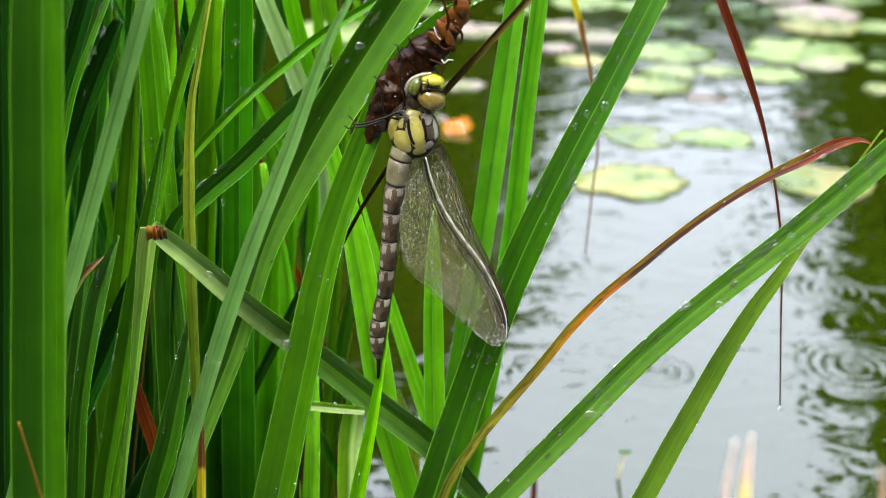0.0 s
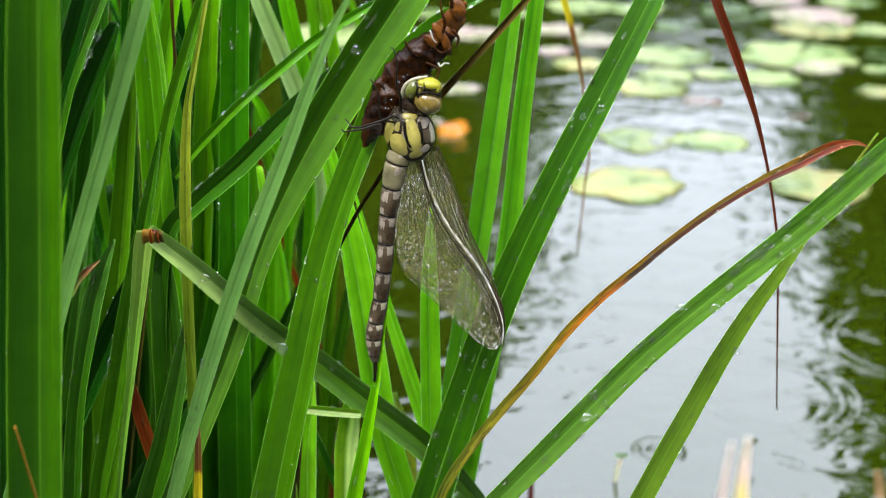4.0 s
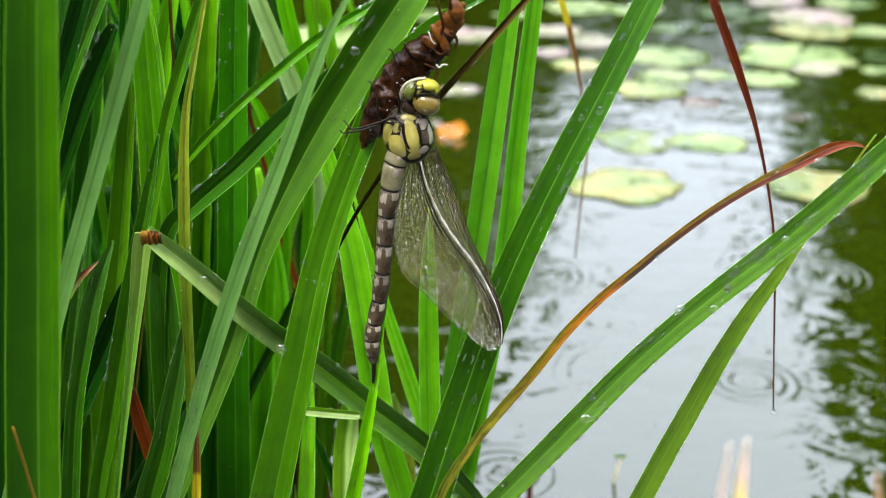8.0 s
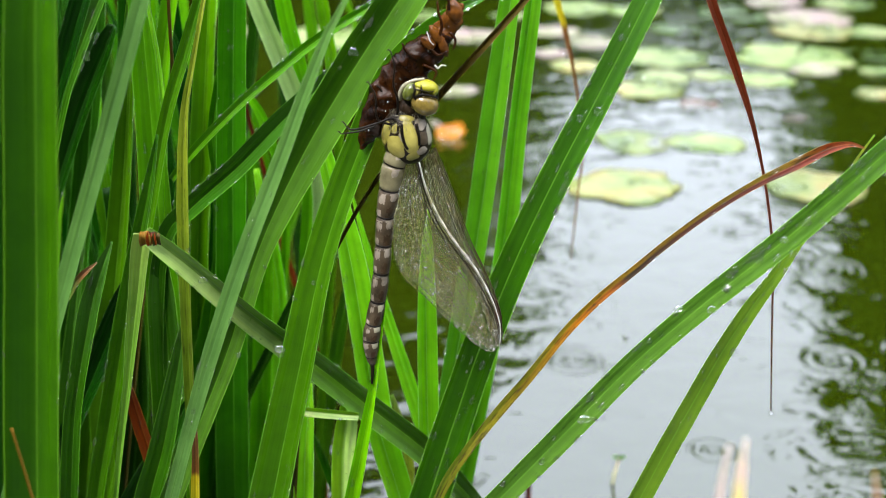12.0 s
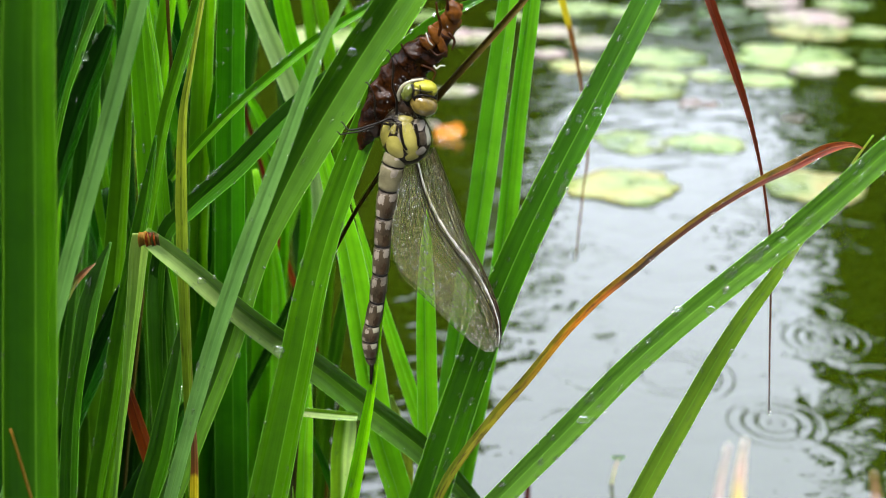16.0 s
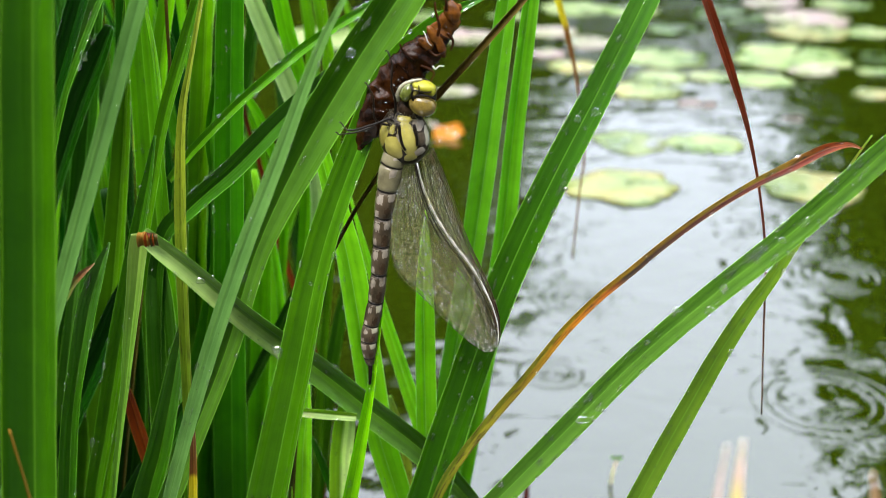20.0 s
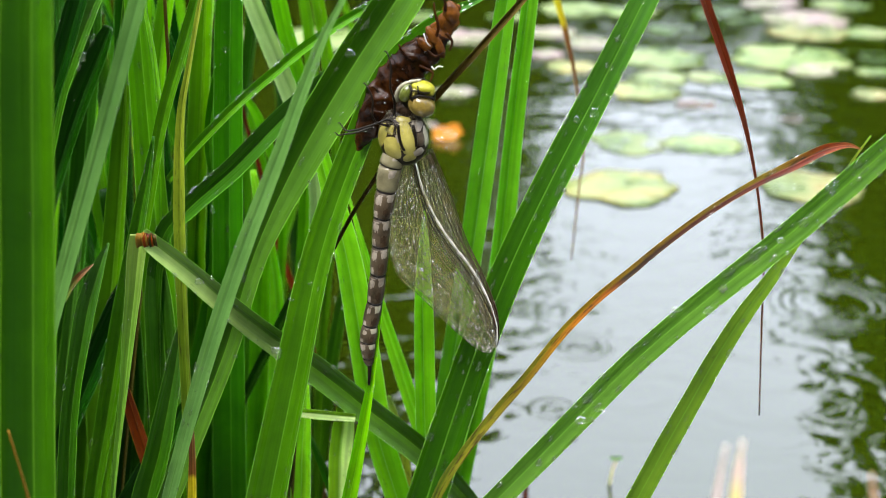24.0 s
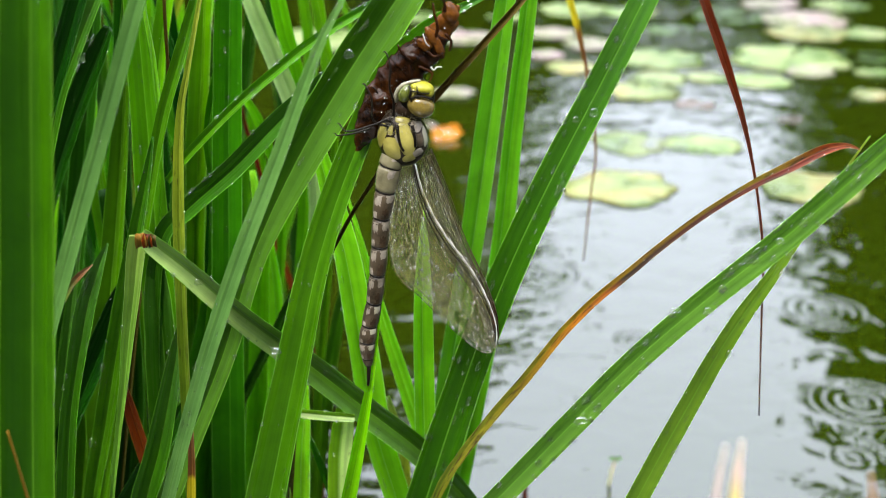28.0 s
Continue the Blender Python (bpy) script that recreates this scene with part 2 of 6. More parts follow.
LEAF = {
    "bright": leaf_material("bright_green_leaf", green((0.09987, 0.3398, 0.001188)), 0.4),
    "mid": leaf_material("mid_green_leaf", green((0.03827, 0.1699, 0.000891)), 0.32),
    # darkened green that puts the shade between leaves into the colour
    "dark": leaf_material("shade_dark_green_leaf", green((0.004161, 0.03597, 0.000297)), 0.2, rib=(0.06, 0.22, 0.03)),
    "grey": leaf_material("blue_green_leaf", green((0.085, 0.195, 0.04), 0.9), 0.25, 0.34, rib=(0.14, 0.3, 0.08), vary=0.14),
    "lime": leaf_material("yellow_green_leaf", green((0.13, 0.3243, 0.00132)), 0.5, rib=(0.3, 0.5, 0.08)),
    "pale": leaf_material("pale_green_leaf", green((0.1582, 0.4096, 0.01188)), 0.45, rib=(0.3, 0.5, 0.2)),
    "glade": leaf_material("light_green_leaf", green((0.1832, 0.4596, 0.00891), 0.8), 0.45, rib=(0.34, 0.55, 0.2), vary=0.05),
    "deep": leaf_material("deep_bright_green_leaf", ((0.0, (0.034, 0.125, 0.001)), (0.5, (0.036, 0.128, 0.0015)), (0.85, (0.024, 0.1, 0.002)), (1.0, (0.012, 0.07, 0.0015))), 0.25, vary=0.12),
    # the leaf's whitish sheen is taken into its base colour
    "satin": leaf_material("sheen_painted_leaf", green((0.2, 0.33, 0.11), 1.0), 0.35, 0.3, rib=(0.3, 0.45, 0.2), vary=0.06),
    "amber": leaf_material("amber_dry_stalk", ((0.0, (0.08, 0.05, 0.005)), (1.0, (0.15, 0.075, 0.006))), 0.1, 0.5, 0.3, rib=(0.2, 0.12, 0.02), vary=0.0),
    # broad, twotone and fresh: one half coloured lighter for the fold's lit side
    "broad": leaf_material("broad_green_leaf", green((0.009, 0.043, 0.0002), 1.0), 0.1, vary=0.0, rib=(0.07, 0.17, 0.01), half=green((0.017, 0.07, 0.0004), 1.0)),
    "twotone": leaf_material("lit_half_painted_leaf", green((0.02304, 0.08436, 0.00135), 1.0), 0.2, 0.28, vary=0.0, half=green((0.04352, 0.1186, 0.009), 1.0)),
    "stem": leaf_material("bent_leaf_stem", ((0.0, (0.05, 0.15, 0.01)), (0.6, (0.09, 0.21, 0.02)), (1.0, (0.13, 0.2, 0.04))), 0.2, vary=0.0, rib=(0.2, 0.35, 0.08)),
    # lime leaf with backlight and a bright half put into its colour
    "glow": leaf_material("backlit_painted_lime_leaf", green((0.2, 0.36, 0.012), 1.0), 0.5, vary=0.1, rib=(0.4, 0.55, 0.15), half=green((0.5, 0.62, 0.26), 1.0)),
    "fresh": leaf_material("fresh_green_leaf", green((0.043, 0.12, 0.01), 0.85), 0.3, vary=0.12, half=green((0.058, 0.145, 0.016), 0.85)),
    "young": leaf_material("young_light_green_leaf", green((0.08, 0.165, 0.011), 0.9), 0.33, vary=0.06),
    # deep green; the paler tip end is sky sheen painted in
    "shade": leaf_material("deep_green_sheen_leaf", ((0.0, (0.012, 0.058, 0.001)), (0.5, (0.019, 0.083, 0.0015)), (1.0, (0.036, 0.112, 0.014))), 0.22, vary=0.05),
    # near-black green that carries the thicket's shade in its colour
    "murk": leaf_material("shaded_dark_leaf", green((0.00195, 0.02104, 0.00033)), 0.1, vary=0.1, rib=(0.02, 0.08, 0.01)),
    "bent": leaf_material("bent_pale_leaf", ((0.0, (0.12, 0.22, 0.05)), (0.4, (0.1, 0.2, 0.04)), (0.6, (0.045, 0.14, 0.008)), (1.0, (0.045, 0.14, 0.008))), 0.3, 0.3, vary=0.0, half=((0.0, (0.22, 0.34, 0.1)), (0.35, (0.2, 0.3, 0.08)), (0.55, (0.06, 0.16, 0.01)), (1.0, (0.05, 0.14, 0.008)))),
    "straw": leaf_material("straw_streaked_leaf", ((0.0, (0.06, 0.16, 0.006)), (0.5, (0.19, 0.25, 0.016)), (0.75, (0.2, 0.26, 0.025)), (1.0, (0.12, 0.24, 0.03))), 0.35, 0.4, 0.6, rib=(0.24, 0.3, 0.06), vary=0.0),
    "arch": leaf_material("withering_leaf", ((0.0, (0.05, 0.11, 0.005)), (0.2, (0.1, 0.13, 0.008)), (0.35, (0.15, 0.15, 0.01)), (0.45, (0.19, 0.12, 0.006)), (0.6, (0.17, 0.11, 0.012)), (0.76, (0.16, 0.12, 0.014)), (0.86, (0.13, 0.022, 0.005)), (1.0, (0.26, 0.08, 0.035))), 0.06, 0.45, 0.92, rib=(0.22, 0.14, 0.02), vary=0.0, lot=0.025,
                          half=((0.0, (0.05, 0.08, 0.005)), (0.25, (0.1, 0.1, 0.006)), (0.36, (0.12, 0.07, 0.004)), (0.42, (0.22, 0.075, 0.003)), (0.48, (0.16, 0.045, 0.003)), (0.52, (0.012, 0.008, 0.004)), (0.6, (0.025, 0.009, 0.004)), (0.72, (0.045, 0.007, 0.002)), (0.85, (0.085, 0.011, 0.003)), (1.0, (0.2, 0.055, 0.025)))),
    "tip": leaf_material("curled_dry_tip", ((0.0, (0.04, 0.1, 0.006)), (0.4, (0.06, 0.06, 0.01)), (0.55, (0.1, 0.04, 0.012)), (1.0, (0.2, 0.12, 0.06))), 0.1, 0.45, 0.6, rib=(0.25, 0.16, 0.08), vary=0.0),
    "red": leaf_material("dry_red_leaf", ((0.0, (0.06, 0.014, 0.003)), (0.5, (0.075, 0.009, 0.002)), (0.75, (0.06, 0.012, 0.004)), (1.0, (0.06, 0.032, 0.018))), 0.1, 0.5, 0.6, rib=(0.22, 0.06, 0.02), vary=0.1),
    "rust": leaf_material("rusty_dry_leaf", ((0.0, (0.13, 0.025, 0.002)), (0.55, (0.12, 0.018, 0.002)), (0.8, (0.06, 0.008, 0.002)), (1.0, (0.03, 0.008, 0.003))), 0.25, 0.45, 0.6, rib=(0.26, 0.08, 0.008), vary=0.15),
    "yellowtip": leaf_material("yellow_dying_leaf", ((0.0, (0.08, 0.2, 0.01)), (0.45, (0.4, 0.36, 0.012)), (0.585, (0.4, 0.33, 0.01)), (0.61, (0.13, 0.05, 0.012)), (1.0, (0.12, 0.06, 0.035))), 0.3, 0.45, 0.2, rib=(0.3, 0.26, 0.03), vary=0.0),
    "pink": leaf_material("pale_pink_leaf", ((0.0, (0.55, 0.53, 0.42)), (0.6, (0.58, 0.55, 0.44)), (0.8, (0.58, 0.48, 0.44)), (1.0, (0.55, 0.5, 0.52))), 0.4, 0.5, 0.0, rib=(0.46, 0.4, 0.36), vary=0.0),
    "blush": leaf_material("pink_grass_tip", ((0.0, (0.4, 0.3, 0.28)), (0.6, (0.62, 0.48, 0.5)), (1.0, (0.66, 0.58, 0.6))), 0.3, 0.5, 0.0, rib=(0.6, 0.52, 0.52), vary=0.0),
    "butter": leaf_material("yellow_grass_tip", ((0.0, (0.4, 0.3, 0.1)), (0.48, (0.8, 0.66, 0.22)), (0.6, (0.8, 0.66, 0.3)), (0.72, (0.66, 0.5, 0.48)), (1.0, (0.66, 0.58, 0.6))), 0.3, 0.5, 0.0, rib=(0.7, 0.6, 0.4), vary=0.0),
    "tan": leaf_material("tan_grass_tip", ((0.0, (0.3, 0.16, 0.08)), (0.6, (0.42, 0.24, 0.15)), (1.0, (0.5, 0.3, 0.2))), 0.3, 0.5, 0.0, rib=(0.4, 0.24, 0.14), vary=0.0),
    "stalk": leaf_material("brown_sedge_stalk", ((0.0, (0.03, 0.035, 0.004)), (0.6, (0.045, 0.026, 0.004)), (1.0, (0.07, 0.055, 0.006))), 0.1, 0.4, 0.4, rib=(0.09, 0.09, 0.012)),
}
DROP = drop_material("rain_drop", 0.075, 0.12, 0.2)
DROP_FINE = drop_material("fine_rain_drop", 0.22, 0.3)
WATER = water_material()
PAD = [pad_material("green_lily_pad", (0.05, 0.09, 0.016), (0.1, 0.135, 0.042), (0.13, 0.15, 0.066)),
       pad_material("pinkish_lily_pad", (0.111, 0.123, 0.058), (0.143, 0.128, 0.103), (0.159, 0.112, 0.112)),
       pad_material("yellow_lily_pad", (0.07, 0.1, 0.024), (0.125, 0.135, 0.045), (0.15, 0.13, 0.045)),
       pad_material("drowned_lily_pad", (0.016, 0.034, 0.004), (0.020, 0.048, 0.004), (0.034, 0.062, 0.011)),
       plain_material("orange_lily_leaf", (0.24, 0.075, 0.0), (0.3, 0.13, 0.01), 70.0, 0.5, 0.4, 0.001, 0.2, spec=0.08),
       pad_material("withered_lily_pad", (0.02, 0.018, 0.01), (0.05, 0.034, 0.022), (0.08, 0.055, 0.045))]
MUD = plain_material("mossy_mud", (0.02, 0.022, 0.008), (0.05, 0.06, 0.02), 40.0, 0.5, 0.8, 0.004)
BARK = plain_material("tree_bark", (0.05, 0.038, 0.028), (0.12, 0.095, 0.07), 9.0, 0.85, 0.8, 0.02)
FOLIAGE = plain_material("tree_foliage", (0.009, 0.02, 0.0006), (0.028, 0.05, 0.0012), 2.0, 0.8, 0.2, 0.01, 0.3, spec=0.03)


# ---- shapes ----
def mesh_object(name, verts, faces, mat, parent=None, at=(0, 0, 0), smooth=True, uvs=None, sharp=None):
    me = bpy.data.meshes.new(name)
    me.from_pydata(verts, [], faces)
    me.update()
    if uvs is not None:
        lay = me.uv_layers.new(name="UVMap")
        idx = np.empty(len(me.loops), dtype=np.int32)
        me.loops.foreach_get("vertex_index", idx)
        lay.data.foreach_set("uv", np.asarray(uvs, dtype=np.float32)[idx].ravel())
    if smooth:
        me.polygons.foreach_set("use_smooth", [True] * len(me.polygons))
    if sharp:
        for e in me.edges:
            if (min(e.vertices), max(e.vertices)) in sharp:
                e.use_edge_sharp = True
    me.materials.append(mat)
    ob = new(name, me)
    ob.location = at
    if parent is not None:
        ob.parent = parent
    return ob


def part(name, bm, material, parent, label=""):
    me = bpy.data.meshes.new(name)
    bm.to_mesh(me)
    bm.free()
    me.polygons.foreach_set("use_smooth", [True] * len(me.polygons))
    me.materials.append(material)
    ob = new(name, me)
    ob.parent = parent
    return tagged(ob, label)


def spline(pts, steps):
    """A smooth curve (centripetal Catmull-Rom) through the rows of pts."""
    p = [np.array(q, dtype=float) for q in pts]
    p = [2 * p[0] - p[1]] + p + [2 * p[-1] - p[-2]]
    out = []
    for i in range(1, len(p) - 2):
        a, b, c, d = p[i - 1], p[i], p[i + 1], p[i + 2]
        k1 = max(1e-6, np.linalg.norm((b - a)[:3])) ** 0.5
        k2 = k1 + max(1e-6, np.linalg.norm((c - b)[:3])) ** 0.5
        k3 = k2 + max(1e-6, np.linalg.norm((d - c)[:3])) ** 0.5
        for k in range(steps):
            t = k1 + (k2 - k1) * k / steps
            a1, a2, a3 = a + (b - a) * t / k1, b + (c - b) * (t - k1) / (k2 - k1), c + (d - c) * (t - k2) / (k3 - k2)
            b1, b2 = a1 + (a2 - a1) * t / k2, a2 + (a3 - a2) * (t - k1) / (k3 - k1)
            out.append(b1 + (b2 - b1) * (t - k1) / (k2 - k1))
    out.append(p[-2])
    return np.array(out)


ICO = bmesh.new()
bmesh.ops.create_icosphere(ICO, subdivisions=2, radius=1.0)
ICO.verts.ensure_lookup_table()
ICO_V = np.array([(v.co.x, v.co.y, max(v.co.z, -0.3)) for v in ICO.verts])
ICO_F = [[v.index for v in f.verts] for f in ICO.faces]
# uneven outlines of drops that have run together
ICO_ODD = [np.array([p * (1 + 0.5 * noise.noise((p[0] * 1.1 + 7 * k, p[1] * 1.1, 3.0 * k))) for p in ICO_V]) for k in range(7)]
ICO.free()


def beads(name, spots, mat, parent, label=""):
    """Many small flattened drops in one mesh. Each spot: centre, axes (three vectors)."""
    verts, faces = [], []
    for k, (c, ax) in enumerate(spots):
        base = len(verts)
        verts += (np.asarray(c) + ICO_ODD[k % 7] @ np.asarray(ax)).tolist()
        faces += [[base + i for i in f] for f in ICO_F]
    ob = mesh_object(name, verts, faces, mat, parent)
    return tagged(ob, label, kind="stuff")


BEAD = bpy.data.meshes.new("rain_drop")
BEAD.from_pydata([tuple(v) for v in ICO_ODD[2]], [], ICO_F)
BEAD.polygons.foreach_set("use_smooth", [True] * len(BEAD.polygons))
BEAD.materials.append(DROP)


def bead(p, ax, parent):
    """One rain drop as a part of its own."""
    ob = new("rain_drop", BEAD)
    ob.parent = parent
    m = np.eye(4)
    m[:3, :3] = np.array(ax).T
    m[:3, 3] = p
    ob.matrix_local = Matrix([list(r) for r in m])
    return tagged(ob, "large clear rain drop")


RNG = random.Random(7)
FACING = np.array((0.0, -0.93, 0.37))


def blade(owner, pts, kind, fold=0.24, roll=0.0, drops=20, name="leaf", label="", big=0, thick=0.00022, wave=0.03):
    """A long grass leaf along a smooth curve of (x, y, z, width): folded along its midrib, tapering, with wavy edges, its drops beneath it."""
    fold *= 1.7
    c = spline(pts, 7)
    pos, wid = c[:, :3], np.maximum(c[:, 3], 0.0004) * 0.5
    base = pos[0].copy()
    n = len(pos)
    tan = np.gradient(pos, axis=0)
    tan /= np.linalg.norm(tan, axis=1)[:, None]
    seed = RNG.uniform(0, 50)
    cross = np.array((-1.0, -0.52, 0.0, 0.52, 1.0))
    verts, uvs, front = [], [], []
    for i in range(n):
        t = tan[i]
        f = FACING - t * FACING.dot(t)
        f /= np.linalg.norm(f)
        s = np.cross(t, f)
        a = radians(roll)
        f, s = f * math.cos(a) + s * math.sin(a), s * math.cos(a) - f * math.sin(a)
        row = []
        for u in cross:
            w = wid[i] * (1 + wave * noise.noise((i * 0.35, u * 2, seed)))
            row.append(pos[i] - base + s * u * w + f * (abs(u) ** 1.2 * fold * wid[i] * 2))
        front.append((row, f, s))
        verts += [tuple(r) for r in row] + [tuple(r - f * thick) for r in row[::-1]]
        uvs += [((u + 1) / 2, i / (n - 1)) for u in cross] + [((u + 1) / 2, i / (n - 1)) for u in cross[::-1]]
    faces, sharp = [], set()
    for i in range(n - 1):
        for j in range(10):
            a, b = i * 10 + j, i * 10 + (j + 1) % 10
            faces.append((a, b, b + 10, a + 10))
        for j in (0, 2, 4, 5, 9):
            sharp.add((i * 10 + j, i * 10 + j + 10))
    faces += [tuple(range(9, -1, -1)), tuple((n - 1) * 10 + j for j in range(10))]
    ob = mesh_object(name, verts, faces, LEAF[kind], owner, tuple(base - np.array(owner.location)) if owner else tuple(base), uvs=uvs, sharp=sharp)
    tagged(ob, label)
    spots = []
    drops, big = int(drops * 6), big * 2
    for k in range(drops + big):
        i = RNG.randrange(max(1, n // 5), n - 2)
        row, f, s = front[i]
        j = RNG.randrange(0, 4)
        q = RNG.random()
        if k < drops and RNG.random() < 0.55:
            # a row of beads clings to each edge
            j, q = (0, 0.06) if RNG.random() < 0.4 else (3, 0.94)
        r = RNG.uniform(0.0001, 0.0003) * (1 + 1.3 * (RNG.random() < 0.2)) if k < drops else RNG.uniform(0.0005, 0.0011)
        r = min(r, wid[i] * 0.4)
        p = row[j] * (1 - q) + row[j + 1] * q + f * r * 0.12
        spots.append((p, (s * r, tan[i] * r * RNG.choice((1.0, 1.3, 1.7, 2.6)), f * r * 0.28)))
    if spots[:drops]:
        beads("drop_spray", spots[:drops], DROP, ob, "fine rain drops clinging to the leaf")
    for p, ax in spots[drops:]:
        bead(p, ax, ob)
    return ob


def tussock(name, at, label, category="sedge", group=""):
    e = new(name)
    e.location = at
    e.empty_display_size = 0.02
    return tagged(e, label, category, group)


# ---- setting ----
def height(x, y):
    """The pond's bed and its banks."""
    d = math.hypot(x * 0.9, y - 7.0)
    bank = 0.9 * max(0.0, min(1.0, (d - 9.0) / 6.0)) - 0.5
    tuft = 0.52 * math.exp(-((x + 0.06) / 0.16) ** 2 - ((y - 0.36) / 0.16) ** 2)
    near = 0.62 * max(0.0, min(1.0, (-0.02 - y) / 0.25)) if abs(x) < 9 else 0
    return max(bank, near - 0.5) + (tuft if bank < -0.3 else 0) + 0.04 * noise.noise((x * 1.3, y * 1.3, 0.0))


def make_ground():
    def axis(c, fine, span, far):
        a = [c + k * fine for k in range(-int(span / fine), int(span / fine) + 1)]
        step, v = fine, span
        while v < far:
            step *= 1.35
            v += step
            a += [c + v]
            a = [c - v] + a
        return a
    xs, ys = axis(0.0, 0.05, 0.5, 600), axis(0.3, 0.05, 0.7, 600)
    verts = [(x, y, height(x, y)) for y in ys for x in xs]
    k = len(xs)
    faces = [(j * k + i, j * k + i + 1, (j + 1) * k + i + 1, (j + 1) * k + i) for j in range(len(ys) - 1) for i in range(k - 1)]
    tagged(mesh_object("ground", verts, faces, MUD), "dark wet mud of the pond's bed and banks", "ground", kind="structure")


def make_water():
    ring = [(13.5 * math.cos(a) , 7 + 13.5 * math.sin(a), 0.0) for a in np.linspace(0, 2 * math.pi, 64, endpoint=False)]
    ob = mesh_object("water", [(0, 7, 0)] + ring, [(0, 1 + i, 1 + (i + 1) % 64) for i in range(64)], WATER, smooth=False)
    return tagged(ob, "rippled dark pond water mirroring a pale overcast sky", "water", kind="structure")


make_ground()
POND = make_water()


# ---- trees across the pond, seen mirrored in the water ----
def make_tree(tall, crown, low, seed, count=2600):
    rng = random.Random(seed)
    top = new("tree")
    limbs = bmesh.new()

    def tube(a, b, ra, rb):
        a, b = Vector(a), Vector(b)
        m = Matrix.Translation((a + b) / 2) @ (b - a).to_track_quat("Z", "Y").to_matrix().to_4x4()
        bmesh.ops.create_cone(limbs, cap_ends=True, segments=9, radius1=ra, radius2=rb, depth=(b - a).length, matrix=m)
    ends = []
    tube((0, 0, -0.3), (0.1, 0, tall * 0.35), crown * 0.075, crown * 0.055)
    tube((0.1, 0, tall * 0.35), (0, 0.1, tall * 0.8), crown * 0.055, crown * 0.015)
    for k in range(11):
        a = k * 2.4
        z = tall * (0.25 + 0.05 * k)
        e = (math.cos(a) * crown * 0.7, math.sin(a) * crown * 0.7, z + crown * 0.4)
        tube((0.05, 0, z), e, crown * 0.03, crown * 0.008)
        ends.append(e)
    part("trunk", limbs, BARK, top)
    verts, faces = [], []
    clumps = []
    for k in range(130):
        z = rng.uniform(low, tall)
        r = crown * math.sqrt(max(0.05, 1 - ((z - (tall + low) / 2) / ((tall - low) / 2)) ** 2)) * rng.uniform(0.35, 1.0)
        a = rng.uniform(0, 6.283)
        clumps.append((math.cos(a) * r, math.sin(a) * r, z, crown * rng.uniform(0.16, 0.34)))
    for k in range(count):
        cx, cy, cz, cr = clumps[k % len(clumps)]
        p = Vector((cx + rng.gauss(0, cr * 0.6), cy + rng.gauss(0, cr * 0.6), cz + rng.gauss(0, cr * 0.45)))
        s = rng.uniform(0.2, 0.42) * (crown / 3.0) ** 0.6
        q = Euler((rng.uniform(-1, 1), rng.uniform(-1, 1), rng.uniform(0, 6.3))).to_matrix()
        b = len(verts)
        verts += [tuple(p + q @ Vector(v)) for v in ((-s, 0, 0), (0, -s * 0.55, 0.1 * s), (s, 0, 0), (0, s * 0.55, 0.1 * s))]
        faces.append((b, b + 1, b + 2, b + 3))
    tagged(mesh_object("crown", verts, faces, FOLIAGE, top, smooth=False), kind="stuff")
    return tagged(top, "leafy green tree on the far bank of the pond", "tree", "trees on the far bank")


TREE = make_tree(11.6, 4.1, 0.6, 3, 15000)
TREE.location = (10.35, 16.0, 0.3)
SHRUB = make_tree(4.8, 2.1, 0.1, 5, 5600)
SHRUB.location = (-0.4, 17.5, 0.3)
tagged(SHRUB, "dense green shrub on the far bank of the pond", "shrub", "shrubs on the far bank")
TALL_SHRUB = make_tree(6.4, 2.4, 0.1, 9, 7000)
TALL_SHRUB.location = (7.7, 18.6, 0.3)
tagged(TALL_SHRUB, "tall dense green shrub on the far bank of the pond", "shrub", "shrubs on the far bank")
copy_thing(TREE, pose(-3.3, 20.5, 0.3, 0, 0, 120))
copy_thing(TREE, pose(12.0, 23.2, 0.3, 0, 0, 310))
copy_thing(TREE, pose(-11.5, 14.0, 0.3, 0, 0, 200))
copy_thing(TREE, pose(13.0, 11.0, 0.3, 0, 0, 75))
# unseen shrubs added on the near bank, behind and beside the onlooker, blocking skylight
for k, (x, y) in enumerate(((-3.3, -4.8), (2.2, -5.6), (-6.8, -0.6), (6.7, -2.8), (-0.7, -7.6))):
    near = copy_thing(SHRUB, pose(x, y, 0.1, 0, 0, 50 + 83 * k))
    tagged(near, "unseen green shrub added out of view to block skylight", "shrub", "shrubs on the near bank")
for k, (x, y) in enumerate(((-2.9, 17.6), (3.2, 22.6), (6.6, 21.6), (-8.0, 16.4), (11.0, 14.5), (9.0, 19.5), (1.5, 21.8), (5.0, 23.2), (8.2, 23.0))):
    copy_thing(SHRUB, pose(x, y, 0.3, 0, 0, 67 * k))


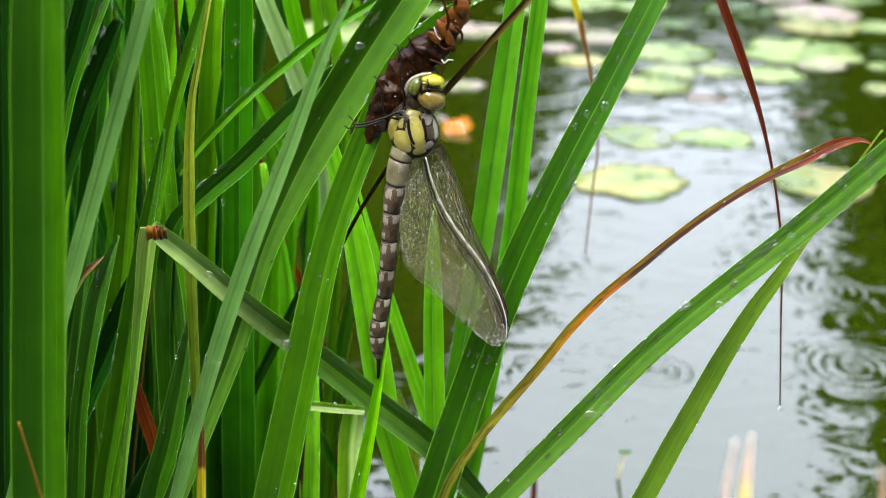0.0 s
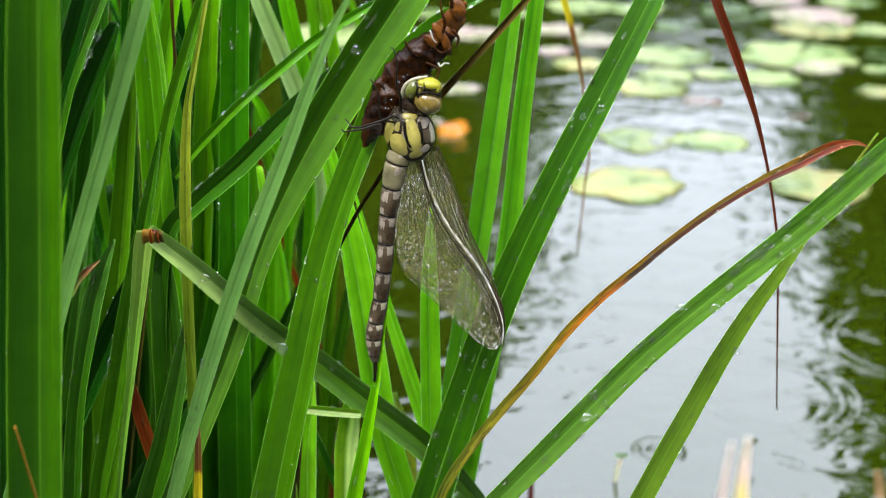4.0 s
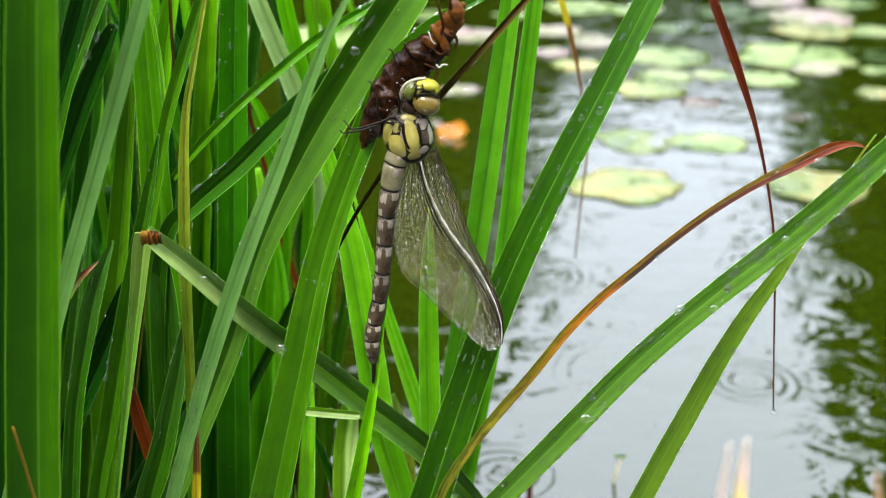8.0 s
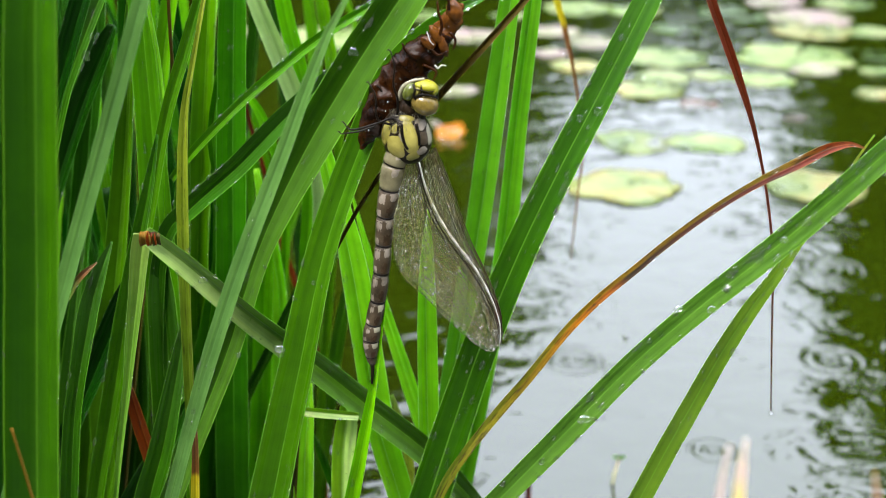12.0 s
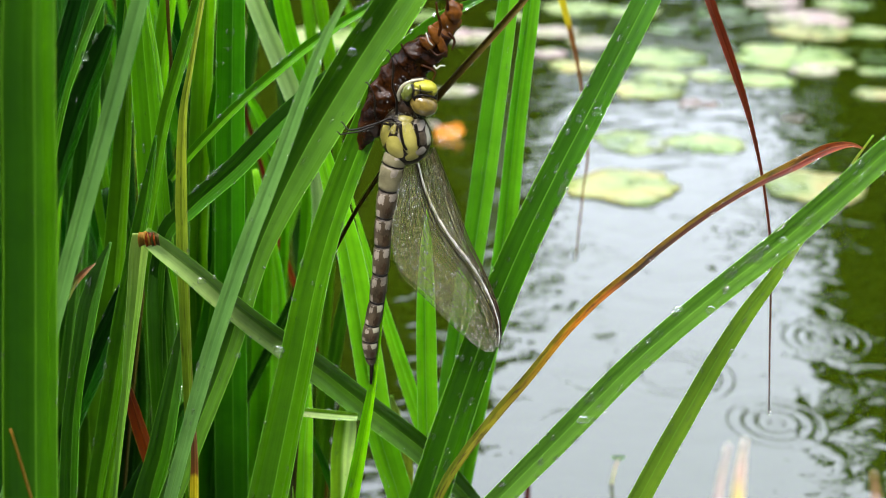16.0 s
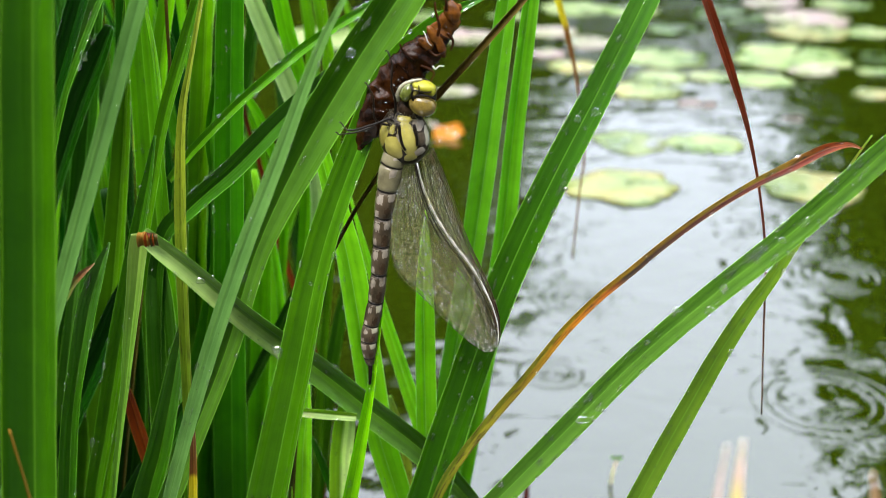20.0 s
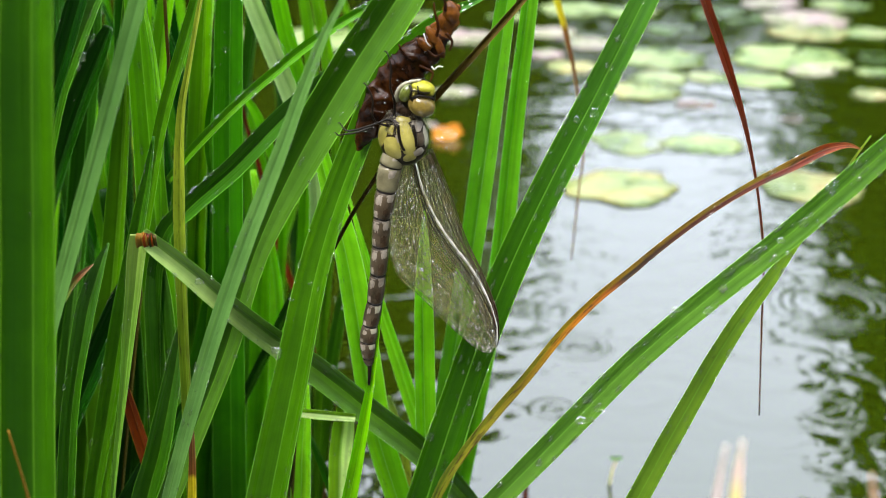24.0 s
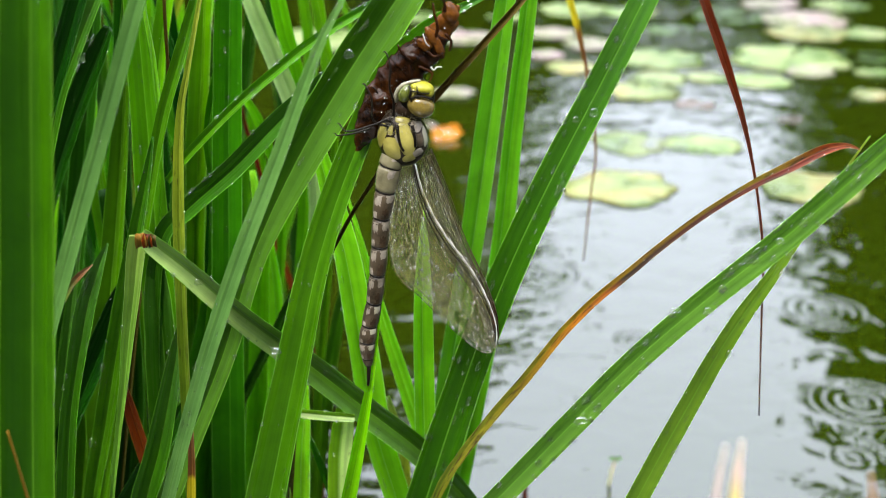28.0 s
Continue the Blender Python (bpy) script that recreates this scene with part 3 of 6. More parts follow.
# ---- lily pads ----
def make_pad(x, y, r, kind, turn=0.0, squash=1.0, lift=0.0014, label="pale green lily pad floating on the pond"):
    rng = random.Random(int(x * 991 + y * 577 + 1000))
    n, rings = 40, 5
    verts = [(0, 0, 0.0)]
    notch = 0.05
    for j in range(1, rings + 1):
        for i in range(n + 1):
            a = notch + (2 * math.pi - 2 * notch) * i / n
            q = j / rings
            rr = r * q * (1 + 0.3 * noise.noise((math.cos(a) * 2 + x * 9, math.sin(a) * 2, y * 7)) * q)
            z = 0.0017 * noise.noise((math.cos(a) * q * 2, math.sin(a) * q * 2, x * 13 + y)) + (0.0006 * max(0, q - 0.85) / 0.15)
            verts.append((rr * math.cos(a), rr * math.sin(a) * squash, z))
    faces = [(0, 1 + i, 2 + i) for i in range(n)]
    for j in range(rings - 1):
        o = 1 + j * (n + 1)
        faces += [(o + i, o + n + 1 + i, o + n + 2 + i, o + i + 1) for i in range(n)]
    m = len(verts)
    verts += [(a, b, c - 0.0007) for a, b, c in verts]
    faces += [tuple(m + k for k in f[::-1]) for f in faces]
    o = 1 + (rings - 1) * (n + 1)
    faces += [(o + i, o + i + m, o + i + 1 + m, o + i + 1) for i in range(n)]
    top = new("lily_pad")
    top.location, top.rotation_euler = (x, y, lift), (0, 0, radians(turn))
    mesh_object("pad", verts, faces, PAD[kind], top)
    if lift > 0:
        spots = []
        for k in range(7):
            a, q, s = rng.uniform(0.3, 6.0), r * math.sqrt(rng.random()) * 0.9, rng.uniform(0.001, 0.0022)
            spots.append(((q * math.cos(a), q * math.sin(a) * squash, 0.001), ((s, 0, 0), (0, s, 0), (0, 0, s * 0.5))))
        beads("drop_spray", spots, DROP, top, "clear rain drops lying on the pad")
    return tagged(top, label, "lily pad", "lily pads on the pond")


PADS = (
    (0.190, 1.722, 0.045, 0),
    (0.141, 1.562, 0.031, 1),
    (0.186, 1.498, 0.031, 1),
    (0.124, 1.436, 0.019, 1),
    (0.148, 1.373, 0.025, 2),
    (0.258, 1.416, 0.047, 0),
    (0.240, 1.321, 0.028, 0),
    (0.213, 1.264, 0.035, 2),
    (0.295, 1.326, 0.021, 0),
    (0.410, 1.416, 0.061, 0),
    (0.349, 1.311, 0.029, 0),
    (0.417, 1.349, 0.023, 1),
    (0.494, 1.650, 0.051, 1),
    (0.473, 1.562, 0.045, 2),
    (0.398, 1.681, 0.047, 3),
    (0.473, 1.764, 0.039, 1),
    (0.546, 1.562, 0.031, 0),
    (0.498, 1.428, 0.030, 3),
    (0.488, 1.347, 0.018, 0),
    (0.452, 1.248, 0.019, 2),
    (0.174, 1.080, 0.034, 0),
    (0.241, 1.074, 0.033, 0),
    (0.151, 0.952, 0.043, 2),
    (0.303, 0.948, 0.040, 2),
    (-0.151, 1.528, 0.060, 0),
    (0.035, 1.534, 0.036, 1),
    (0.013, 1.259, 0.020, 1),
    (-0.250, 1.548, 0.029, 0),
    (0.208, 1.062, 0.013, 3),
    (0.264, 1.705, 0.035, 0),
    (0.299, 1.583, 0.030, 3),
    (0.570, 1.747, 0.037, 0),
    (0.088, 1.665, 0.023, 0),
    (-0.043, 1.665, 0.034, 0),
)
for k, (x, y, r, kind) in enumerate(PADS):
    make_pad(x, y, r * (1.1 if y > 1.2 else 1.05), kind, 47 * k, 1.0, (-0.0004 if kind == 3 else 0.0004 if k in (20, 21, 22) else 0.0008) + 0.0003 * (k % 4),
             ("pale green lily pad floating on the pond", "pinkish fading lily pad floating on the pond",
              "yellowing wet lily pad floating on the pond", "dark green lily pad lying awash in the pond")[kind])

for x, y, r in ((0.258, 1.210, 0.021), (0.344, 1.159, 0.014)):
    make_pad(x, y, r, 5, 30, 0.8, 0.0002, "dark brown withered lily pad lying awash in the pond")

# ---- the sedge thicket ----
TUFT_LEFT = tussock("sedge_tussock", (-0.09, 0.30, 0.0), "dense tussock of wet green sedge leaves in the pond's edge", group="sedge tussocks")
TUFT_MID = tussock("sedge_tussock", (-0.03, 0.31, 0.0), "green sedge tussock with crossing leaves, one holding a dragonfly", group="sedge tussocks")
TUFT_RIGHT = tussock("sedge_tussock", (0.0, 0.29, 0.0), "sedge tussock with long arching leaves beaded with rain", group="sedge tussocks")
blade(TUFT_LEFT, ((-.1051, .225, -.012, .0092), (-.0963, .22, .0887, .0116), (-.0847, .215, .1873, .0122), (-.0779, .215, .2431, .011), (-.0722, .215, .2904, .0099), (-.0686, .218, .3202, .006), (-.0661, .225, .3401, .0005)), "broad", fold=0.12, roll=-8, drops=4)
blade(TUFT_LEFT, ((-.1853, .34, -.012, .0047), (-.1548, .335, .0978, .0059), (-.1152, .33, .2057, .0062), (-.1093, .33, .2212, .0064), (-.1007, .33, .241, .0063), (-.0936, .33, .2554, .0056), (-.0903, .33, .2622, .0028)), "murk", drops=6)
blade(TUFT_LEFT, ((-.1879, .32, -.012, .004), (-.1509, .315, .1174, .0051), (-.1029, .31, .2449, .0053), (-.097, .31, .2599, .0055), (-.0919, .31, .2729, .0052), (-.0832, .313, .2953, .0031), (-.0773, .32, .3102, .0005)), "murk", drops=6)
blade(TUFT_LEFT, ((-.1537, .245, -.012, .0027), (-.1237, .24, .1021, .0035), (-.0848, .235, .2143, .0036), (-.0777, .235, .2339, .0037), (-.0671, .235, .2626, .0036), (-.0584, .235, .2867, .0033), (-.0482, .238, .315, .002), (-.0414, .245, .3338, .0005)), "grey", fold=0.07, drops=5)
blade(TUFT_LEFT, ((-.0863, .33, -.012, .0076), (-.0846, .325, .0538, .0096), (-.0824, .32, .1176, .0101), (-.0812, .32, .1537, .0098), (-.0804, .32, .2043, .0091), (-.08, .32, .2406, .0074), (-.0798, .32, .2711, .0059), (-.0796, .323, .2951, .0036), (-.0794, .33, .3111, .0005)), "mid", fold=0.2, drops=22)
blade(TUFT_LEFT, ((-.1197, .334, -.012, .0007), (-.1043, .329, .0964, .0009), (-.0844, .324, .2028, .001), (-.0791, .324, .2297, .0009), (-.0742, .324, .25, .0009), (-.0737, .324, .2613, .0009), (-.0734, .324, .2704, .0009), (-.0728, .327, .2884, .0005), (-.0724, .334, .3003, .0005)), "stalk", drops=2)
blade(TUFT_LEFT, ((-.1293, .325, -.012, .0026), (-.1084, .32, .1015, .0033), (-.0814, .315, .213, .0034), (-.0746, .315, .2401, .0035), (-.0685, .315, .2573, .0034), (-.0632, .315, .272, .0029), (-.0552, .318, .2946, .0017), (-.0498, .325, .3097, .0005)), "deep", drops=8)
blade(TUFT_LEFT, ((-.0744, .295, -.012, .002), (-.0713, .29, .0865, .0025), (-.0673, .285, .183, .0027), (-.0659, .285, .2149, .0029), (-.065, .285, .2294, .0029), (-.0629, .285, .2503, .002), (-.0596, .285, .2642, .0012), (-.0563, .285, .2775, .0011), (-.052, .288, .295, .0006), (-.0491, .295, .3067, .0005)), "straw", drops=6)
blade(TUFT_LEFT, ((-.0715, .332, -.012, .0076), (-.0688, .327, .0532, .0097), (-.0654, .322, .1163, .0102), (-.0606, .322, .1999, .0087), (-.058, .322, .24, .008), (-.0557, .322, .2707, .0071), (-.0539, .325, .2947, .0043), (-.0527, .332, .3106, .0005)), "mid", fold=0.18, drops=24)
blade(TUFT_MID, ((-.0692, .292, .2307, .0017), (-.0637, .292, .2374, .0023), (-.0508, .292, .2503, .0024), (-.0409, .292, .2586, .0025), (-.0332, .292, .2648, .0025), (-.0241, .292, .2708, .0023), (-.0147, .292, .2763, .0019), (.0009, .295, .2853, .0011), (.0112, .302, .2913, .0005)), "mid", drops=22)
blade(TUFT_LEFT, ((-.0939, .315, -.012, .0034), (-.0857, .31, .1001, .0043), (-.0751, .305, .2102, .0046), (-.0673, .305, .2186, .0054), (-.0544, .305, .2299, .0057), (-.0404, .305, .244, .0053), (-.0249, .305, .2569, .004), (-.0149, .305, .2625, .0029)), "shade", drops=18)
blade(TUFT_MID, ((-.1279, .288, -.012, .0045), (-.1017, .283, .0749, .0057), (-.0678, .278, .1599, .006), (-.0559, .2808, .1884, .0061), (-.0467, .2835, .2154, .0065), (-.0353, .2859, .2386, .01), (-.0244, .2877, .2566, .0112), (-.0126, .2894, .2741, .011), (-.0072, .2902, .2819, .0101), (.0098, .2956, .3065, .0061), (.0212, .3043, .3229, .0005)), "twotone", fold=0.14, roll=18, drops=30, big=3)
blade(TUFT_MID, ((-.1114, .255, -.012, .0024), (-.0911, .25, .0787, .003), (-.0647, .245, .1674, .0032), (-.0585, .245, .1876, .0034), (-.0518, .245, .2079, .0038), (-.0432, .245, .231, .0037), (-.0341, .245, .2529, .0032), (-.0283, .245, .2675, .0026), (-.0237, .245, .2781, .0018), (-.0199, .245, .2849, .0011), (-.0142, .248, .2954, .0007), (-.0103, .255, .3024, .0005)), "grey", fold=0.07, drops=14)
blade(TUFT_MID, ((-.076, .29, -.012, .0085), (-.0631, .285, .0671, .0107), (-.0465, .28, .1442, .0113), (-.0379, .28, .1823, .0096), (-.0297, .28, .2169, .008), (-.0202, .28, .2433, .0071), (-.0111, .28, .2627, .0061), (-.0012, .28, .2733, .0034), (.0098, .28, .2792, .001)), "deep", fold=0.18, roll=-15, drops=30)
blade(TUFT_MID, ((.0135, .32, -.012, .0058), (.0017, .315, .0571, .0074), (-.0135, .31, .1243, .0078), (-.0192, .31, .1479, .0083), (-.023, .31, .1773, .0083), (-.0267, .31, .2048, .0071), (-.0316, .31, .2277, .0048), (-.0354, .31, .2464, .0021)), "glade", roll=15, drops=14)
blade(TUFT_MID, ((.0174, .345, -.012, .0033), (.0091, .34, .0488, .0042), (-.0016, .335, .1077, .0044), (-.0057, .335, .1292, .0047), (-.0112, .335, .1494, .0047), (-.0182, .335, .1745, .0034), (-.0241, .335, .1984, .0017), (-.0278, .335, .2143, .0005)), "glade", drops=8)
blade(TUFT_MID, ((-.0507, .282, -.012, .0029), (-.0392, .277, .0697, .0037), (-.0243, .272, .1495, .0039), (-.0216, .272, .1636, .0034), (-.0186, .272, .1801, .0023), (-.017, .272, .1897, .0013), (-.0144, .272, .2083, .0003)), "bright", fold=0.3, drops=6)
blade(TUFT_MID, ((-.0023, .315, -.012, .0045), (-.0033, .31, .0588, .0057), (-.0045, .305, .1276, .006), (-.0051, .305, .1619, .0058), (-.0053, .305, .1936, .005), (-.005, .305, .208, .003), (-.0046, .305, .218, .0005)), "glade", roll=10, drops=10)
blade(TUFT_MID, ((-.0152, .34, -.012, .0049), (-.0098, .335, .0505, .0062), (-.0029, .33, .111, .0065), (-.0004, .33, .1322, .0064), (.0038, .33, .1637, .0065), (.0089, .33, .1967, .0069), (.0139, .33, .2378, .0068), (.0177, .33, .2693, .0055), (.0213, .333, .299, .0033), (.0237, .34, .3189, .0005)), "pale", roll=-10, drops=20)
blade(TUFT_MID, ((-.0091, .35, -.012, .0048), (-.0006, .345, .0663, .0061), (.0104, .34, .1426, .0064), (.0137, .34, .1645, .0065), (.0174, .34, .1926, .0065), (.0208, .34, .235, .0054), (.0241, .34, .2674, .0046), (.027, .343, .2973, .0027), (.029, .35, .3172, .0005)), "pale", roll=12, drops=14)
blade(TUFT_RIGHT, ((-.0394, .3, -.012, .0083), (-.0241, .295, .0638, .0105), (-.0043, .29, .1375, .0111), (.0029, .29, .1632, .0102), (.0102, .29, .1872, .0094), (.0195, .29, .2128, .0086), (.0287, .29, .2343, .0081), (.0381, .29, .2546, .0073), (.048, .29, .2766, .0064), (.0628, .293, .3094, .0039), (.0727, .3, .3313, .0005)), "shade", fold=0.08, roll=-6, drops=70, big=8)
blade(TUFT_RIGHT, ((-0.0450, 0.2920, -0.0120, 0.0021), (-0.0245, 0.2870, 0.0618, 0.0026), (-0.0007, 0.2825, 0.1451, 0.0026), (0.0052, 0.2825, 0.1561, 0.0025), (0.0137, 0.2825, 0.1686, 0.0027), (0.0221, 0.2825, 0.1799, 0.0026), (0.0315, 0.2825, 0.1933, 0.0024), (0.0396, 0.2825, 0.2025, 0.0023), (0.0475, 0.2825, 0.2098, 0.0022), (0.0539, 0.2825, 0.2159, 0.0020), (0.0641, 0.2825, 0.2246, 0.0020), (0.0749, 0.2825, 0.2322, 0.0021), (0.0856, 0.2825, 0.2381, 0.0027), (0.0935, 0.2825, 0.2422, 0.0024), (0.0986, 0.2825, 0.2430, 0.0011), (0.1016, 0.2825, 0.2420, 0.0003)), "arch", fold=0.12, drops=10, name="withering_leaf")
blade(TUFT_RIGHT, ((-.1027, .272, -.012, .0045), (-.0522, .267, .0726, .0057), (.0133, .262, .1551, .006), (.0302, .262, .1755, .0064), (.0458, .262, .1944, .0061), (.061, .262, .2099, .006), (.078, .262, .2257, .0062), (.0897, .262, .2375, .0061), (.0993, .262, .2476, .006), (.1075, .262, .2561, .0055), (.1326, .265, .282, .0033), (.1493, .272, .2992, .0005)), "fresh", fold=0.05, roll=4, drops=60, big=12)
blade(TUFT_RIGHT, ((-.0024, .285, -.012, .0043), (.0211, .28, .0685, .0054), (.0517, .275, .147, .0057), (.0583, .275, .1634, .0055), (.0636, .275, .176, .0052), (.0702, .275, .1914, .0047), (.0761, .275, .203, .0041), (.0813, .275, .2119, .0032), (.085, .275, .2189, .0025), (.0895, .275, .2261, .0012), (.0918, .275, .2299, .0003)), "young", fold=0.06, roll=-4, drops=20)
# near-black leaf added to stand for the dark gap at the far left
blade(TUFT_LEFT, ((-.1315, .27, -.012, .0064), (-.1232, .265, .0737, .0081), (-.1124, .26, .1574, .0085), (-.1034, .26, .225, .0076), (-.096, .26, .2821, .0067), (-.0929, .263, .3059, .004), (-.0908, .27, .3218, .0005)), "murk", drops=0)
blade(TUFT_LEFT, ((-.111, .28, -.012, .001), (-.1, .275, .0704, .0013), (-.0858, .27, .1508, .0013), (-.082, .27, .1714, .0017), (-.0797, .27, .1828, .0021), (-.0771, .27, .197, .0031), (-.0747, .27, .2092, .0038), (-.0725, .27, .2209, .0045), (-.0714, .27, .2247, .0046)), "stem", fold=0.25, drops=4, name="bent_leaf_stem")
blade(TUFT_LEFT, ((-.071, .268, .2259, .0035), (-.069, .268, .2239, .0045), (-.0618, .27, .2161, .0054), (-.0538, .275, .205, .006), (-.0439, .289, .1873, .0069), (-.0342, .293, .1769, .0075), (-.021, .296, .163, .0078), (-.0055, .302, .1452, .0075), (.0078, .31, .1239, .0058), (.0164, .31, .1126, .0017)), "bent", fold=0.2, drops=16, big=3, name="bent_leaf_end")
blade(TUFT_LEFT, ((-.0605, .305, -.012, .0024), (-.07, .3, .0665, .003), (-.0818, .295, .143, .0036), (-.0834, .295, .1522, .0039), (-.0851, .295, .1612, .0036), (-.0862, .295, .1678, .0026), (-.087, .295, .1728, .0009)), "rust", drops=1)
blade(TUFT_LEFT, ((-.0739, .272, -.012, .0017), (-.0693, .267, .0715, .0022), (-.0633, .262, .1531, .0023), (-.0625, .262, .1631, .002), (-.0618, .262, .1745, .0013), (-.0616, .262, .1809, .0004)), "yellowtip", drops=1)
blade(TUFT_LEFT, ((-.0595, .215, -.012, .0006), (-.0691, .21, .0914, .0006), (-.0816, .205, .1929, .0005), (-.0826, .205, .2007, .0004), (-.0838, .205, .2096, .0003)), "amber", drops=0)
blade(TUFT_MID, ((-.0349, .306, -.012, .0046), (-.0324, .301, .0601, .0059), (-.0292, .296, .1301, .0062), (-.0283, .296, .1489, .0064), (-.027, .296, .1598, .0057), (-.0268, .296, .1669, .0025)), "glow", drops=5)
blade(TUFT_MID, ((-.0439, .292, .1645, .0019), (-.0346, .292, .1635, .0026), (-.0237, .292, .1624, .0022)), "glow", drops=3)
blade(TUFT_MID, ((-.0147, .355, -.012, .0048), (-.0143, .35, .0435, .0061), (-.0136, .345, .097, .0064), (-.0133, .345, .1189, .0056), (-.0154, .345, .1316, .0033), (-.0171, .345, .1399, .0011)), "straw", drops=5)
blade(TUFT_MID, ((.0015, .315, -.012, .0018), (-.0126, .31, .0578, .0022), (-.031, .305, .1256, .0023), (-.0344, .305, .1377, .0023), (-.0372, .305, .1464, .0015), (-.0387, .305, .1509, .0005)), "mid", drops=4)
blade(TUFT_MID, ((-.0472, .31, -.012, .0044), (-.0444, .305, .0605, .0056), (-.0408, .3, .1309, .0059), (-.0399, .3, .1464, .0055), (-.0387, .3, .1575, .0041), (-.0376, .3, .1683, .0013)), "pale", drops=6)
blade(TUFT_LEFT, ((-.1737, .33, -.012, .0032), (-.1444, .325, .1121, .0041), (-.1064, .32, .2342, .0043), (-.1023, .32, .2468, .0047), (-.0966, .32, .2591, .0047), (-.0906, .32, .2711, .0041), (-.0797, .323, .2925, .0025), (-.0725, .33, .3068, .0005)), "shade", drops=8, big=1)
blade(TUFT_LEFT, ((-.0969, .328, -.012, .0008), (-.0877, .323, .114, .001), (-.0758, .318, .238, .0011), (-.0759, .318, .2458, .0014), (-.0762, .318, .2566, .0013), (-.0775, .318, .27, .0009), (-.0787, .321, .2819, .0005), (-.0794, .328, .2899, .0005)), "pale", drops=6)
# dark leaf added in front to stand for the broad leaf's shaded lower part
blade(TUFT_LEFT, ((-.0862, .316, -.012, .0068), (-.0835, .311, .0585, .0086), (-.08, .306, .1269, .009), (-.0786, .306, .154, .0091), (-.0777, .306, .1793, .0088), (-.0775, .306, .1948, .0071), (-.0774, .306, .2049, .0034), (-.0772, .306, .2098, .0006)), "shade", drops=8)
blade(TUFT_MID, ((-.059, .38, -.012, .0035), (-.0509, .375, .099, .0045), (-.0404, .37, .208, .0047), (-.0458, .37, .2284, .0057), (-.052, .37, .2463, .0056), (-.0575, .37, .2619, .0051), (-.0655, .373, .2845, .0031), (-.0708, .38, .2996, .0005)), "satin", drops=6)
blade(TUFT_MID, ((-.0629, .39, -.012, .0033), (-.0547, .385, .1012, .0042), (-.044, .38, .2124, .0044), (-.0457, .38, .2353, .005), (-.0487, .38, .2494, .0051), (-.0506, .38, .2601, .0049), (-.056, .383, .2896, .003), (-.0597, .39, .3092, .0005)), "bright", drops=4)
blade(TUFT_MID, ((-.0544, .4, -.012, .0023), (-.0461, .395, .1016, .0029), (-.0354, .39, .2132, .003), (-.0367, .39, .2356, .0041), (-.0381, .39, .2473, .004), (-.0395, .39, .2582, .004), (-.0433, .393, .288, .0024), (-.0459, .4, .3078, .0005)), "mid", drops=4)
blade(TUFT_MID, ((-.0712, .395, -.012, .0023), (-.0636, .39, .0935, .0029), (-.0536, .385, .1971, .003), (-.0575, .385, .2128, .0033), (-.0607, .385, .2224, .003), (-.0665, .385, .2318, .0015)), "bright", drops=2)
blade(TUFT_MID, ((-.063, .37, -.012, .0044), (-.0607, .365, .0405, .0056), (-.0578, .36, .0911, .0059), (-.0553, .36, .1316, .0057), (-.0538, .36, .169, .0055), (-.0562, .36, .1925, .0043), (-.0587, .36, .2113, .0018)), "pale", drops=6)
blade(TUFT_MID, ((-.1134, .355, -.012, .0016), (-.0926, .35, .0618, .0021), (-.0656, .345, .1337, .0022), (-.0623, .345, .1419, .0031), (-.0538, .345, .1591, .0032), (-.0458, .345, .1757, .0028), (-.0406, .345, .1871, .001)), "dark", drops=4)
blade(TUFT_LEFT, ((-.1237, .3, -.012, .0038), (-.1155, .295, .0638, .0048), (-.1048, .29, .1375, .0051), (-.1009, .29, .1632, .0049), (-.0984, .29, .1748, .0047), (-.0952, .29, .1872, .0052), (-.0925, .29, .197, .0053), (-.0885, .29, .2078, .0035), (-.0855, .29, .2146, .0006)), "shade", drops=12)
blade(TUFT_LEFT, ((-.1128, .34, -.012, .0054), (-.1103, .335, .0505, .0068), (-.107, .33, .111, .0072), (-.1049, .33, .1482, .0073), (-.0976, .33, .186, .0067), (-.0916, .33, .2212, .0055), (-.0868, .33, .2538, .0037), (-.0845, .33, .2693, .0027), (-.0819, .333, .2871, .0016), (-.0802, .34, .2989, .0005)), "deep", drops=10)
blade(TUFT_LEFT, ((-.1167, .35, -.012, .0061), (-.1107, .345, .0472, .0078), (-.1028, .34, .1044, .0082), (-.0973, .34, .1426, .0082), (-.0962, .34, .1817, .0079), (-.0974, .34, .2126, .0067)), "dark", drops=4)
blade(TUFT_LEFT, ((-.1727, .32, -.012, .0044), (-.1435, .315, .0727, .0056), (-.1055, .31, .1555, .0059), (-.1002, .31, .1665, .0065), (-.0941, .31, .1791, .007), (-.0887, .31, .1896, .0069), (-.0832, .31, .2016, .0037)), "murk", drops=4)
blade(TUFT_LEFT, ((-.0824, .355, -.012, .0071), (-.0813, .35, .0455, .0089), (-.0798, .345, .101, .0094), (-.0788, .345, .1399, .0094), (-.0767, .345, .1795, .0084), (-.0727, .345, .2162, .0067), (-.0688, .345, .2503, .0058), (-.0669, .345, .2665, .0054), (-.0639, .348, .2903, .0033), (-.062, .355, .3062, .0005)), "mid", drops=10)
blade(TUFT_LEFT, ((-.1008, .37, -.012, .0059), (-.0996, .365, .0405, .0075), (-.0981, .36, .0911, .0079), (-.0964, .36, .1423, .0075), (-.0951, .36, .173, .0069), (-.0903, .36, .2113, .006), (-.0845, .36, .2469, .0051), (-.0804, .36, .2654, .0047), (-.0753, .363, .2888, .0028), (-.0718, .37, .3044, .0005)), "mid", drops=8)
